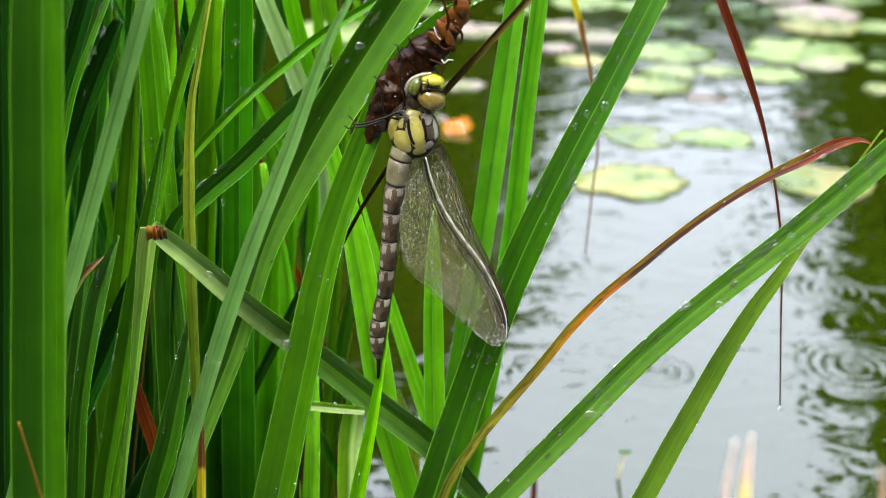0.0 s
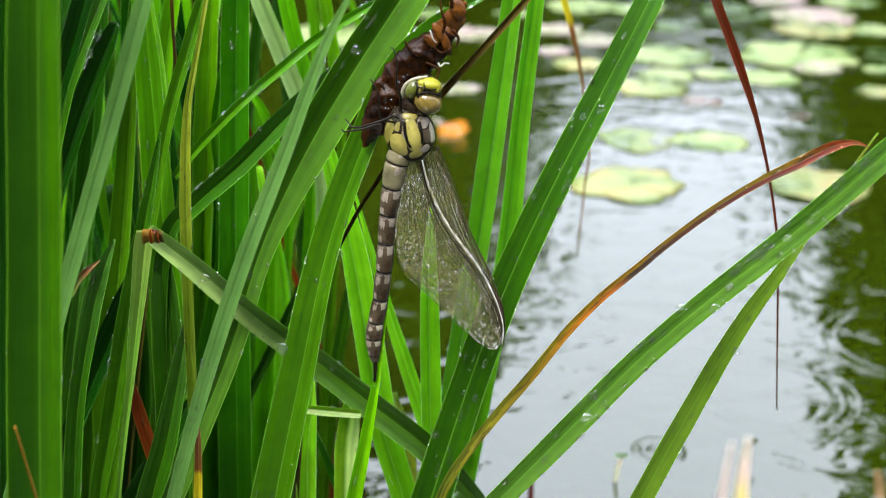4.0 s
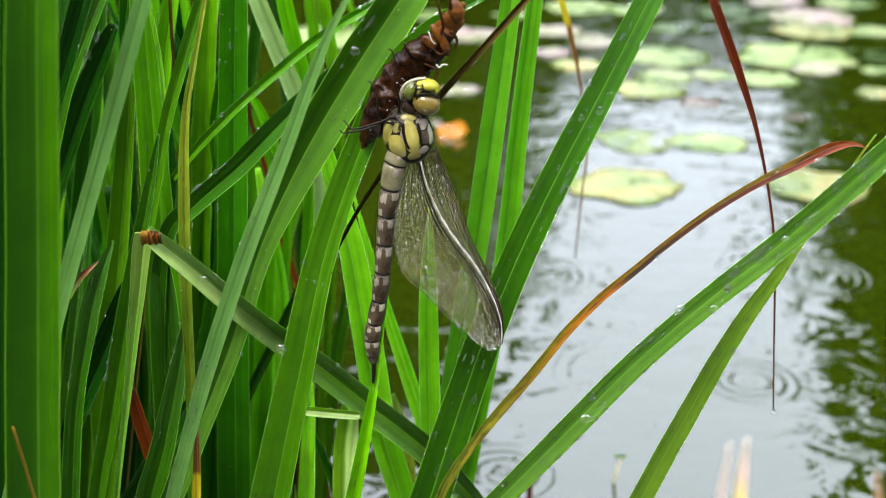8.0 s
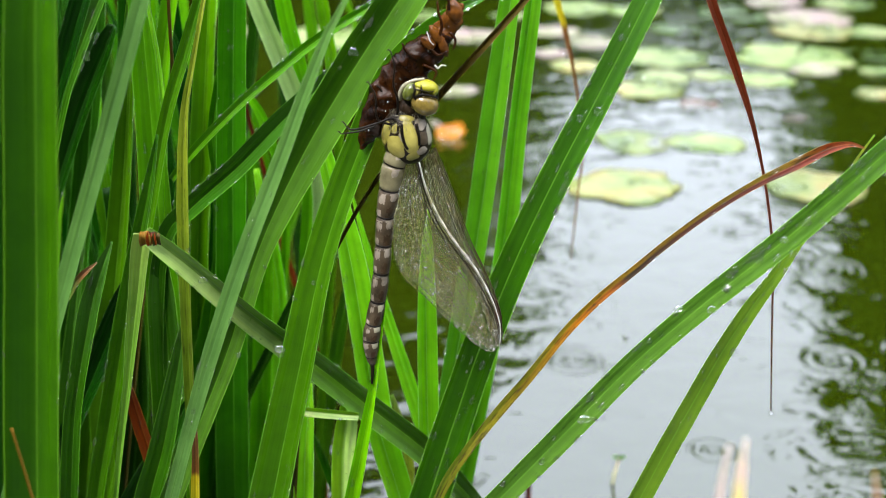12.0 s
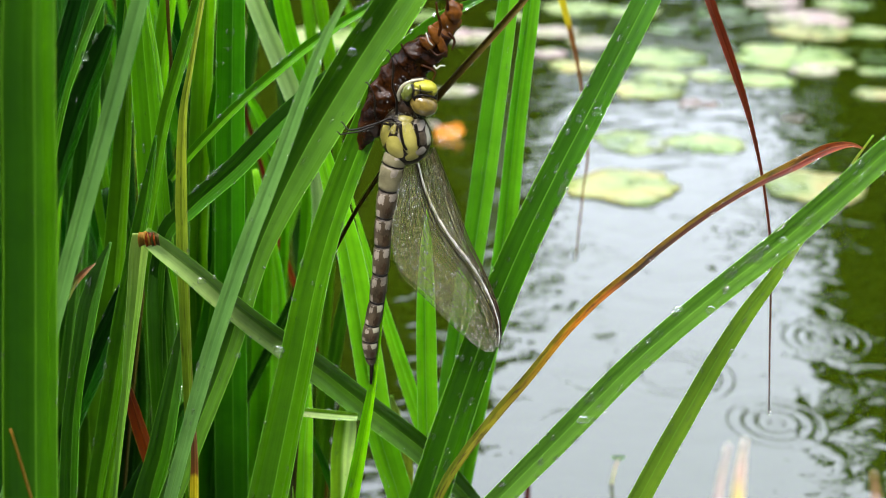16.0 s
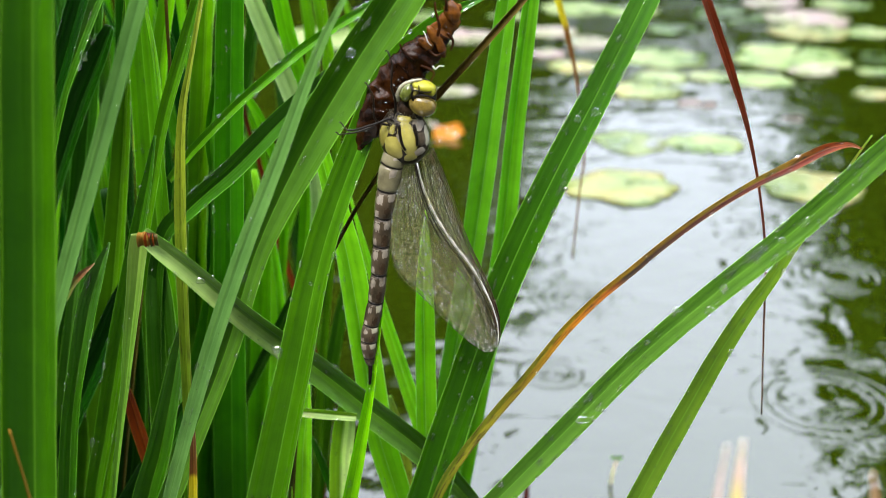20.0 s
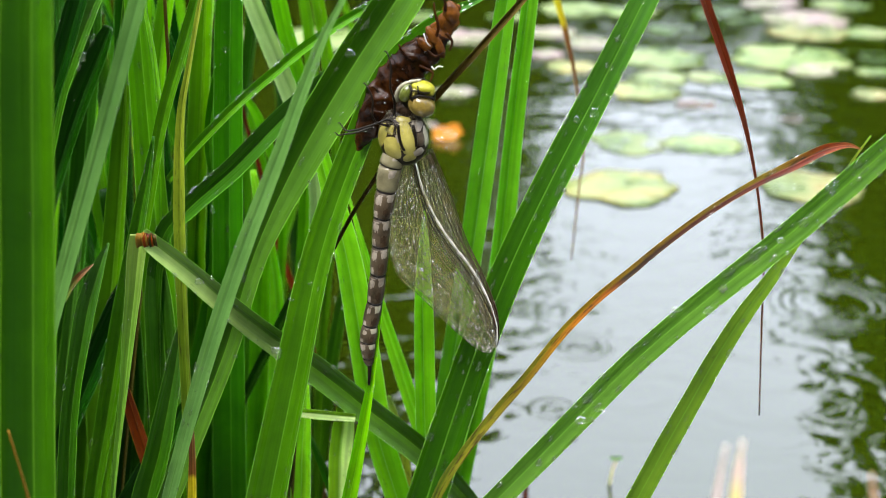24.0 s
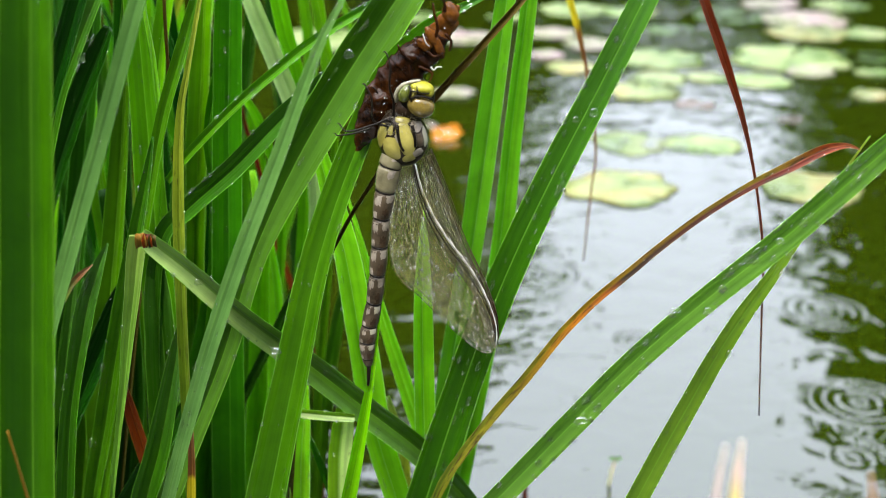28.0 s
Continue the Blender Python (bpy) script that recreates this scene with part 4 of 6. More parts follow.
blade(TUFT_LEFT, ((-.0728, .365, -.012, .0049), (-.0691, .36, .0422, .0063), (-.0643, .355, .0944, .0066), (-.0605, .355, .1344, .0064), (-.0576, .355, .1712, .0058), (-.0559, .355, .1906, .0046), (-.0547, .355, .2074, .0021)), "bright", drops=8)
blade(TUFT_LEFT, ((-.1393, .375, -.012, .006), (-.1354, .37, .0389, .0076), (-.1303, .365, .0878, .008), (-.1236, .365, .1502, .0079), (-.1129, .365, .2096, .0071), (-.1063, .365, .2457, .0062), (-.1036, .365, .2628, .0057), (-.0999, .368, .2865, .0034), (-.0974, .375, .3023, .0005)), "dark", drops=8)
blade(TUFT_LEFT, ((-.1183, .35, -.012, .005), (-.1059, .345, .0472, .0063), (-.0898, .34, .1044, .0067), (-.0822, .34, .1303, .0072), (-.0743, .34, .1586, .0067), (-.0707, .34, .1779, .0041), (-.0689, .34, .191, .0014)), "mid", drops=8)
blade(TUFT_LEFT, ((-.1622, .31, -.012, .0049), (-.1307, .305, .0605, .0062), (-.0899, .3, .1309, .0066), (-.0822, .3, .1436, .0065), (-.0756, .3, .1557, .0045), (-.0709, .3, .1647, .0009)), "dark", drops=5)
blade(TUFT_LEFT, ((-.0841, .335, -.012, .0012), (-.0757, .33, .1039, .0015), (-.0647, .325, .2178, .0016), (-.0646, .325, .2327, .0025), (-.0602, .325, .2518, .0028), (-.0549, .325, .2672, .0027), (-.053, .325, .2732, .0024), (-.0476, .328, .2903, .0014), (-.044, .335, .3018, .0005)), "mid", drops=8)
blade(TUFT_LEFT, ((-.0937, .39, -.012, .0026), (-.0867, .385, .0854, .0032), (-.0775, .38, .1808, .0034), (-.0775, .38, .2143, .0037), (-.0757, .38, .2386, .0039), (-.0724, .38, .2601, .0039), (-.0687, .383, .2838, .0023), (-.0663, .39, .2996, .0005)), "pale", drops=8)
blade(TUFT_LEFT, ((-.0864, .385, -.012, .0037), (-.0794, .38, .0356, .0047), (-.0704, .375, .0811, .0049), (-.0594, .375, .1344, .0051), (-.0551, .375, .1623, .0038), (-.0589, .375, .1787, .0015)), "lime", drops=4)

# more leaves of the thicket
blade(TUFT_LEFT, ((-.1045, .296, -.012, .0057), (-.0935, .292, .0682, .0076), (-.0826, .288, .1363, .0076), (-.0774, .288, .1536, .0068), (-.0729, .288, .1712, .0055), (-.0698, .288, .1847, .0036), (-.0678, .288, .1946, .0009)), "shade", drops=10)
blade(TUFT_LEFT, ((-.1263, .343, -.012, .0047), (-.1215, .339, .0518, .0062), (-.1167, .335, .1036, .0062), (-.1125, .335, .129, .0065), (-.1077, .335, .1532, .0056), (-.1033, .335, .1725, .0034), (-.1007, .335, .1837, .0007)), "deep", drops=6)
blade(TUFT_LEFT, ((-.1183, .308, -.012, .0037), (-.1099, .304, .0636, .0049), (-.1015, .3, .1273, .0049), (-.0952, .3, .1537, .0054), (-.0884, .3, .1821, .0056), (-.083, .3, .204, .0045), (-.0771, .3, .2263, .0029), (-.0738, .3, .2401, .0007)), "deep", drops=16)
blade(TUFT_MID, ((-.0806, .333, -.012, .0053), (-.0771, .329, .0552, .0071), (-.0737, .325, .1104, .0071), (-.0708, .325, .135, .0073), (-.0677, .325, .1623, .0068), (-.065, .325, .1845, .005), (-.063, .325, .2005, .0016)), "mid", drops=14)
blade(TUFT_MID, ((-.0628, .326, -.012, .0039), (-.0589, .322, .0576, .0052), (-.055, .318, .1151, .0052), (-.0525, .318, .1353, .0051), (-.0495, .318, .1547, .004), (-.0462, .318, .1696, .0016)), "bright", drops=10)
blade(TUFT_LEFT, ((-.0963, .35, -.012, .0056), (-.0932, .346, .0494, .0075), (-.0901, .342, .0989, .0075), (-.0853, .342, .1414, .0079), (-.0813, .342, .1769, .007), (-.0785, .342, .2028, .0051), (-.0762, .342, .224, .0033), (-.074, .342, .2427, .0006)), "deep", drops=12)
blade(TUFT_LEFT, ((-.1297, .334, -.012, .0032), (-.1254, .33, .0548, .0043), (-.1211, .326, .1097, .0043), (-.117, .326, .1384, .0045), (-.1118, .326, .1655, .0041), (-.106, .326, .193, .0023), (-.1023, .326, .2088, .0006)), "shade", drops=6)
blade(TUFT_MID, ((-.0539, .408, -.012, .0043), (-.0517, .404, .0299, .0057), (-.0494, .4, .0597, .0057), (-.0457, .4, .09, .006), (-.0407, .4, .1236, .0054), (-.0353, .4, .1509, .0037), (-.0311, .4, .1706, .0008)), "deep", drops=4)
blade(TUFT_LEFT, ((-0.0979, 0.2880, 0.1994, 0.0012), (-0.0954, 0.2880, 0.2039, 0.0017), (-0.0924, 0.2880, 0.2071, 0.0015), (-0.0894, 0.2880, 0.2096, 0.0003)), "tip", fold=0.2, drops=1, name="dry_leaf_tip", label="curled tan and brown dry tip")


# fallen-back leaves that fill the thicket behind, the dark kind coloured with its shade
TUFT_BACK = tussock("sedge_tussock", (-0.12, 0.46, 0.0), "crowded tussock of green sedge leaves standing behind", group="sedge tussocks")
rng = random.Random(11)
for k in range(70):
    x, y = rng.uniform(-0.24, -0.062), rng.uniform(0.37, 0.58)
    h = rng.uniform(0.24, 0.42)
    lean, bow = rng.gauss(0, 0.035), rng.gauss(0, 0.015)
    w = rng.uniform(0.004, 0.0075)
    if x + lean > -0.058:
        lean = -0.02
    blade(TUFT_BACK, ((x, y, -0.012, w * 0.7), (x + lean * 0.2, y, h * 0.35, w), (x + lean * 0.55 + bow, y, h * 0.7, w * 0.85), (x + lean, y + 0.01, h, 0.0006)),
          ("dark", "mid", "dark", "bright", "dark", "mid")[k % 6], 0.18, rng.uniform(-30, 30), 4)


# ---- dry leaves that sway, hanging over from the thicket ----
def hanging(name, pivot, rows, kind, label, category="dry leaf", drops=2):
    top = new(name)
    top.location = pivot
    blade(top, rows, kind, 0.15, 0.0, drops)
    return tagged(top, label, category)


RED_LEAF = hanging("hanging_dry_leaf", (0.0572, 0.3150, 0.3001),
                   ((0.19, 0.33, -0.012, 0.002), (0.18, 0.33, 0.20, 0.0026), (0.145, 0.325, 0.315, 0.0026), (0.09, 0.318, 0.335, 0.0026), (0.0642, 0.3130, 0.2809, 0.00258), (0.0668, 0.3100, 0.2729, 0.00244), (0.0737, 0.3100, 0.2566, 0.00234), (0.0797, 0.3100, 0.2412, 0.00134), (0.0840, 0.3100, 0.2268, 0.00076),
                    (0.0876, 0.3100, 0.2102, 0.00069), (0.0891, 0.3100, 0.1995, 0.00062), (0.0903, 0.3100, 0.1830, 0.00054), (0.0926, 0.3100, 0.1528, 0.00033)), "red", "dry reddish-brown leaf hanging down over the water")
YELLOW_LEAF = hanging("hanging_yellow_leaf", (0.0365, 0.4600, 0.2763),
                      ((-0.14, 0.46, -0.012, 0.002), (-0.12, 0.46, 0.20, 0.003), (-0.06, 0.46, 0.31, 0.0028), (0.005, 0.46, 0.315, 0.0028), (0.0383, 0.4600, 0.2600, 0.00273), (0.0432, 0.4600, 0.2453, 0.00255), (0.0465, 0.4600, 0.2351, 0.00215), (0.0515, 0.4600, 0.2149, 0.00120), (0.0558, 0.4600, 0.1853, 0.00089), (0.0547, 0.4600, 0.1697, 0.00079), (0.0529, 0.4600, 0.1394, 0.00058)),
                      "yellowtip", "dying sedge leaf, yellow above and brown towards its tip")
RUST_STALK = hanging("rusty_dry_stalk", (-0.0504, 0.4000, 0.1330),
                     ((-0.05, 0.41, -0.012, 0.003), (-0.0466, 0.4000, 0.1237, 0.00208), (-0.0535, 0.4000, 0.1544, 0.00203), (-0.0575, 0.4000, 0.1686, 0.00200), (-0.0628, 0.4000, 0.1981, 0.00156), (-0.0667, 0.4000, 0.2152, 0.00134), (-0.0682, 0.4000, 0.2280, 0.00057)), "rust", "rust-orange dry leaf leaning behind the green sedge")
TIP = np.array((0.0927, 0.3100, 0.1527))
TIP_DROP = bead(TIP - np.array(RED_LEAF.location), ((0.00085, 0, 0), (0, 0.00085, 0), (0, 0, 0.001)), RED_LEAF)
TIP_DROP_HEIGHT = TIP[2] + 0.02


blade(TUFT_MID, ((-0.05, 0.30, -0.012, 0.0016), (-0.045, 0.30, 0.12, 0.0017), (-0.0323, 0.2840, 0.2030, 0.00087), (-0.0237, 0.2840, 0.2224, 0.00099), (-0.0175, 0.2840, 0.2327, 0.00111), (-0.0109, 0.2840, 0.2428, 0.00165), (-0.0014, 0.2840, 0.2551, 0.00176), (0.0088, 0.2840, 0.2666, 0.00173), (0.0185, 0.2840, 0.2777, 0.00158), (0.0255, 0.2840, 0.2855, 0.00026)), "stalk", 0.3, 20, 3, name="brown_stalk", label="thin brown sedge stalk")

# heavy drops about to fall from leaf edges
for owner, p, w in ((TUFT_MID, (-0.0215, 0.2810, 0.2655, 0.00251), 1.2), (TUFT_LEFT, (-0.0578, 0.2660, 0.2140, 0.00229), 1.0), (TUFT_MID, (-0.0418, 0.2760, 0.1906, 0.00286), 0.9), (TUFT_RIGHT, (0.0546, 0.2580, 0.2103, 0.00264), 0.8),
                    (TUFT_RIGHT, (0.0623, 0.2580, 0.2100, 0.00264), 1.0), (TUFT_RIGHT, (0.0337, 0.2580, 0.1807, 0.00356), 0.8), (TUFT_RIGHT, (0.0720, 0.2720, 0.1916, 0.00226), 1.3), (TUFT_RIGHT, (0.0370, 0.2860, 0.2498, 0.00247), 1.3),
                    (TUFT_RIGHT, (0.0773, 0.2580, 0.2276, 0.00219), 1.0), (TUFT_LEFT, (-0.0929, 0.3100, 0.2577, 0.00219), 1.8), (TUFT_RIGHT, (0.0327, 0.2860, 0.2481, 0.00179), 1.4)):
    r = p[3] * 0.5
    bead(np.array(p[:3]) - np.array(owner.location), ((r, 0, 0), (0, r * 0.36, 0), (0, 0, r * w)), owner)

# torn brown end of the bent leaf
TORN = tagged(new("torn_leaf_end"), "brown torn fold at the top of a bent leaf", "leaf")
TORN.location = (-0.0692, 0.2660, 0.2261)
o = np.array(TORN.location)
for dx, h, w, k in ((-0.0013, 0.0005, 0.0026, "amber"), (0.0002, 0.0004, 0.0022, "rust"), (0.0014, 0.0002, 0.0018, "stalk")):
    blade(TORN, ((*(o + (dx, 0, -0.0026)), w), (*(o + (dx, -0.0005, -0.0004)), w), (*(o + (dx * 1.15, 0.0002, h)), w * 0.6)), k, 0.2, 10, 0, name="torn_flap")

# small things on the water
ORANGE = make_pad(0.0052, 1.0948, 0.0145, 4, 20, 0.6, 0.005, "orange faded lily leaf tilted out of the pond")
ORANGE.rotation_euler = (radians(44), radians(-14), radians(15))
PALE = make_pad(-0.0078, 1.118, 0.0125, 1, 70, 0.6, 0.004, "pinkish white faded lily leaf tilted out of the pond")
PALE.rotation_euler = (radians(38), radians(20), radians(60))
for rows in ((((0.0371, 0.1300, -0.015, 0.001), (0.0368, 0.1300, 0.2309, 0.00164), (0.0368, 0.1300, 0.2410, 0.00149), (0.0368, 0.1300, 0.2478, 0.00105), (0.0370, 0.1300, 0.2521, 0.00021)), "butter", "pale grass tip, yellow below and pink above, close by"),
             (((0.0341, 0.1280, -0.015, 0.001), (0.0338, 0.1280, 0.2324, 0.00092), (0.0338, 0.1280, 0.2424, 0.00084), (0.0342, 0.1280, 0.2498, 0.00047), (0.0345, 0.1280, 0.2525, 0.00015)), "blush", "slender pale pink grass tip close by"),
             (((0.0581, 0.1300, -0.015, 0.001), (0.0566, 0.1300, 0.2309, 0.00103), (0.0548, 0.1300, 0.2410, 0.00106), (0.0541, 0.1300, 0.2445, 0.00074), (0.0535, 0.1300, 0.2473, 0.00016)), "tan", "tan dry grass tip close by")):
    row, kind, label = rows
    tip = tagged(new("grass_tip"), label, "grass", "grass tips close by")
    tip.location = row[0][:2] + (-0.02,)
    blade(tip, row, kind, 0.1, 0, 0)
SPROUT = tagged(new("water_sprout"), "tiny green sprout breaking the pond's surface", "sprout")
SPROUT.location = (0.0818, 0.5090, 0.0)
o = np.array(SPROUT.location)
blade(SPROUT, ((*o, 0.0016), (*(o + (0.001, 0, 0.008)), 0.0015), (*(o + (0.0025, 0, 0.0145)), 0.001)), "pink", 0.2, 0, 0, name="stem")
for a in (-1, 1):
    blade(SPROUT, ((*(o + (0.0025, 0, 0.0142)), 0.0014), (*(o + (0.0025 + a * 0.0015, 0, 0.0156)), 0.0018), (*(o + (0.0025 + a * 0.0032, 0, 0.015)), 0.0006)), "grey", 0.2, 0, 0)
STRAW = tagged(new("grass_straw"), "thin dry straw caught behind a sedge leaf", "straw")
STRAW.location = (0.1044, 0.2850, 0.2447)
blade(STRAW, ((0.0962, 0.2850, 0.2294, 0.00042), (0.1010, 0.2850, 0.2389, 0.00055), (0.1044, 0.2850, 0.2447, 0.00028)), "straw", 0.3, 0, 0)
STUB = tagged(new("broken_stub"), "short broken brown stalk standing in the pond", "stalk")
STUB.location = (0.0389, 0.4864, 0.0)
o = np.array(STUB.location)
blade(STUB, ((*(o + (0, 0, -0.01)), 0.0026), (*(o + (0, 0, 0.008)), 0.0028), (*(o + (0.0003, 0, 0.0155)), 0.0022)), "red", 0.3, 0, 0)


# ---- ripples of rain drops: rings that rise out of the surface ----
RING_AT = (0.004, 0.0115, 0.019, 0.0265, 0.034, 0.0415, 0.05)


def make_ripple():
    """Seven round waves, one within the other: a low crest each, the outer ones lower."""
    top = new("ripple")
    for k, rc in enumerate(RING_AT):
        n, steps, half = 36 + 6 * k, 10, 0.0036
        tall = 0.00042 * math.exp(-rc / 0.034)
        verts, faces = [], []
        for j in range(steps + 1):
            e = 2 * j / steps - 1
            r = max(0.0003, rc + half * e)
            z = tall * (math.cos(math.pi * e) + 1) - 0.00012
            verts += [(r * math.cos(2 * math.pi * i / n), r * math.sin(2 * math.pi * i / n), z) for i in range(n)]
        for j in range(steps):
            a, b = j * n, (j + 1) * n
            faces += [(a + i, b + i, b + (i + 1) % n, a + (i + 1) % n) for i in range(n)]
        if k == 0:
            faces.append(tuple(range(n)))
        mesh_object("ring", verts, faces, WATER, top)
    return tagged(top, "round ripple of a rain drop spreading on the pond", "ripple", "ripples on the pond")


RIPPLES = (
    (-0.25, 0.233, 0.627), (-0.18, 0.247, 0.736), (-0.12, 0.118, 0.621), (0.78, 0.209, 0.628), (0.81, 0.115, 0.650), (0.90, 0.059, 0.754),
    (1.20, 0.195, 0.640), (1.74, 0.280, 0.762), (1.86, 0.097, 0.704), (1.91, 0.072, 0.628), (2.20, 0.156, 0.520), (2.20, 0.183, 0.513),
    (2.75, 0.233, 0.841), (2.77, 0.231, 0.656), (2.79, 0.182, 0.511), (2.84, 0.045, 0.646), (3.20, 0.417, 1.345), (3.40, 0.153, 0.765),
    (3.60, 0.178, 0.599), (3.90, 0.108, 0.538), (4.40, 0.202, 0.562), (5.10, 0.207, 0.589), (5.20, 0.150, 0.702), (5.66, 0.242, 0.622),
    (5.79, 0.148, 0.525), (5.80, 0.179, 0.566), (5.81, 0.263, 0.765), (5.83, 0.083, 0.687), (6.20, 0.266, 1.224), (6.70, 0.201, 0.590),
    (6.78, 0.257, 0.742), (6.91, 0.044, 0.622), (6.96, 0.125, 0.597), (7.56, 0.113, 0.622), (7.74, 0.255, 0.765), (7.77, 0.067, 0.765),
    (7.78, 0.172, 0.614), (7.82, 0.028, 0.518), (8.20, 0.229, 0.668), (8.30, 0.095, 0.729), (8.74, 0.280, 0.754), (8.77, 0.182, 0.659),
    (8.81, 0.108, 0.742), (8.86, 0.194, 0.539), (9.10, 0.226, 0.633), (9.70, 0.208, 0.598), (9.77, 0.264, 0.778), (9.86, 0.079, 0.678),
    (10.30, 0.247, 1.213), (10.71, 0.176, 0.731), (10.71, 0.232, 0.641), (10.81, 0.203, 0.533), (10.81, 0.284, 0.766), (10.83, 0.122, 0.553),
    (11.81, 0.264, 0.779), (11.84, 0.228, 0.641), (11.87, 0.075, 0.641), (11.92, 0.137, 0.539), (12.20, 0.377, 1.181), (12.30, 0.074, 0.624),
    (13.00, 0.209, 0.655), (13.40, 0.195, 0.749), (13.60, 0.214, 0.562), (14.20, 0.072, 0.706), (14.20, 0.230, 0.694), (14.72, 0.205, 0.615),
    (14.75, 0.252, 0.721), (14.83, 0.064, 0.699), (14.87, 0.096, 0.846), (15.20, 0.189, 0.670), (15.30, 0.258, 1.213), (15.72, 0.131, 0.623),
    (15.80, 0.177, 0.568), (15.83, 0.233, 0.669), (15.84, 0.077, 0.805), (16.20, 0.180, 0.605), (16.20, 0.229, 0.559), (16.70, 0.243, 0.660),
    (16.74, 0.186, 0.520), (16.80, 0.067, 0.679), (17.30, 0.098, 0.548), (17.72, 0.236, 0.624), (17.75, 0.061, 0.721), (17.84, 0.087, 0.624),
    (17.84, 0.109, 0.535), (18.20, 0.218, 0.605), (18.71, 0.097, 0.846), (18.83, 0.049, 0.669), (18.85, 0.180, 0.591), (18.85, 0.230, 0.591),
    (18.89, 0.077, 0.539), (19.20, 0.204, 0.599), (19.30, 0.338, 1.084), (19.67, 0.211, 0.591), (19.77, 0.272, 0.767), (19.82, 0.086, 0.732),
    (19.84, 0.063, 0.624), (20.20, 0.219, 0.655), (20.76, 0.184, 0.533), (20.77, 0.231, 0.660), (20.83, 0.050, 0.679), (20.92, 0.064, 0.547),
    (21.30, 0.200, 0.777), (22.00, 0.191, 0.612), (22.40, 0.170, 0.647), (22.80, 0.247, 0.702), (23.00, 0.052, 0.634), (23.10, 0.143, 0.829),
    (23.20, 0.170, 0.702), (23.54, 0.107, 0.711), (23.68, 0.254, 0.721), (23.87, 0.083, 0.660), (23.91, 0.060, 0.583), (24.10, 0.261, 0.651),
    (24.20, 0.198, 0.626), (24.30, 0.175, 0.529), (24.80, 0.188, 0.576), (24.81, 0.268, 0.768), (24.84, 0.040, 0.642), (24.89, 0.086, 0.733),
    (25.20, 0.236, 0.678), (25.63, 0.036, 0.569), (25.67, 0.257, 0.744), (25.80, 0.211, 0.576), (25.83, 0.047, 0.680), (26.20, 0.216, 0.759),
    (26.76, 0.054, 0.608), (26.76, 0.248, 0.700), (26.85, 0.095, 0.768), (26.86, 0.208, 0.576), (27.10, 0.069, 0.836), (27.75, 0.247, 0.711),
    (27.79, 0.232, 0.592), (27.85, 0.076, 0.769), (27.87, 0.119, 0.670), (27.87, 0.209, 0.533),
)
rng = random.Random(21)
for first, last in ((3.05, 5.3), (12.05, 14.2), (21.05, 23.2)):
    RIPPLES += tuple((rng.uniform(first, last), rng.choice((0.22, 0.24, 0.19, 0.12)) + rng.gauss(0, 0.025), rng.uniform(0.52, 0.85)) for k in range(14))
ring0 = make_ripple()
RINGS = []
for k, (t, x, y) in enumerate(RIPPLES):
    ob = ring0 if k == 0 else copy_thing(ring0, pose(0, 0, 0))
    ob.location = (x, y, 0.0)
    RINGS.append((ob, t))


# ---- the dragonfly ----
def paint(name, c1, c2, scale=900.0, rough=0.35, spec=0.22, **more):
    return plain_material(name, c1, c2, scale, rough, 0.3, 0.0001, spec=spec, **more)


FLY_BROWN = paint("brown_chitin", (0.01, 0.006, 0.003), (0.04, 0.024, 0.013), spec=0.1)
FLY_PURPLE = paint("grey_brown_chitin", (0.013, 0.0095, 0.005), (0.06, 0.044, 0.026), 500.0, spec=0.16)
FLY_BLACK = paint("black_chitin", (0.0025, 0.0018, 0.0012), (0.008, 0.006, 0.004), spec=0.08)
FLY_DARK = paint("dark_brown_chitin", (0.003, 0.002, 0.0012), (0.016, 0.01, 0.005), spec=0.1)
FLY_GREEN = paint("yellow_green_chitin", (0.1, 0.085, 0.008), (0.27, 0.24, 0.06), 260.0, 0.28)
FLY_YELLOW = paint("yellow_face_chitin", (0.165, 0.165, 0.008), (0.23, 0.215, 0.02), 500.0)
FLY_CREAM = paint("cream_chitin", (0.1755, 0.1638, 0.1092), (0.2418, 0.2262, 0.1638), 500.0)
# pale markings, their colour raised to take in the abdomen's white highlights
FLY_SPOT = paint("pale_spot_chitin", (0.07, 0.058, 0.042), (0.22, 0.19, 0.15), 500.0)
FLY_OLIVE = paint("olive_grey_chitin", (0.035, 0.03, 0.014), (0.15, 0.135, 0.075), 240.0, 0.2)
FLY_EYE = paint("olive_compound_eye", (0.07, 0.05, 0.01), (0.14, 0.1, 0.02), 2500.0, 0.12, coat=0.25)
FLY_EYE2 = paint("dark_olive_compound_eye", (0.0312, 0.0390, 0.0059), (0.0663, 0.0780, 0.0117), 2500.0, 0.12, coat=0.25)
SKIN = plain_material("wet_brown_larval_skin", (0.0022, 0.0008, 0.0003), (0.03, 0.009, 0.0013), 380.0, 0.22, 0.7, 0.0006, 0.1, spec=0.1)
SKIN2 = plain_material("pale_brown_larval_skin", (0.01, 0.003, 0.0008), (0.12, 0.042, 0.006), 420.0, 0.2, 0.7, 0.0005, 0.2, spec=0.14)
THREAD = paint("white_thread", (0.2500, 0.2400, 0.2250), (0.3500, 0.3400, 0.3250))
WING = wing_material()
FLY_SILVER = plain_material("wet_silvery_vein", (0.16, 0.15, 0.13), (0.5, 0.49, 0.46), 900.0, 0.15, 0.5, 0.0002, spec=0.6, coat=0.6)

MM = 0.001


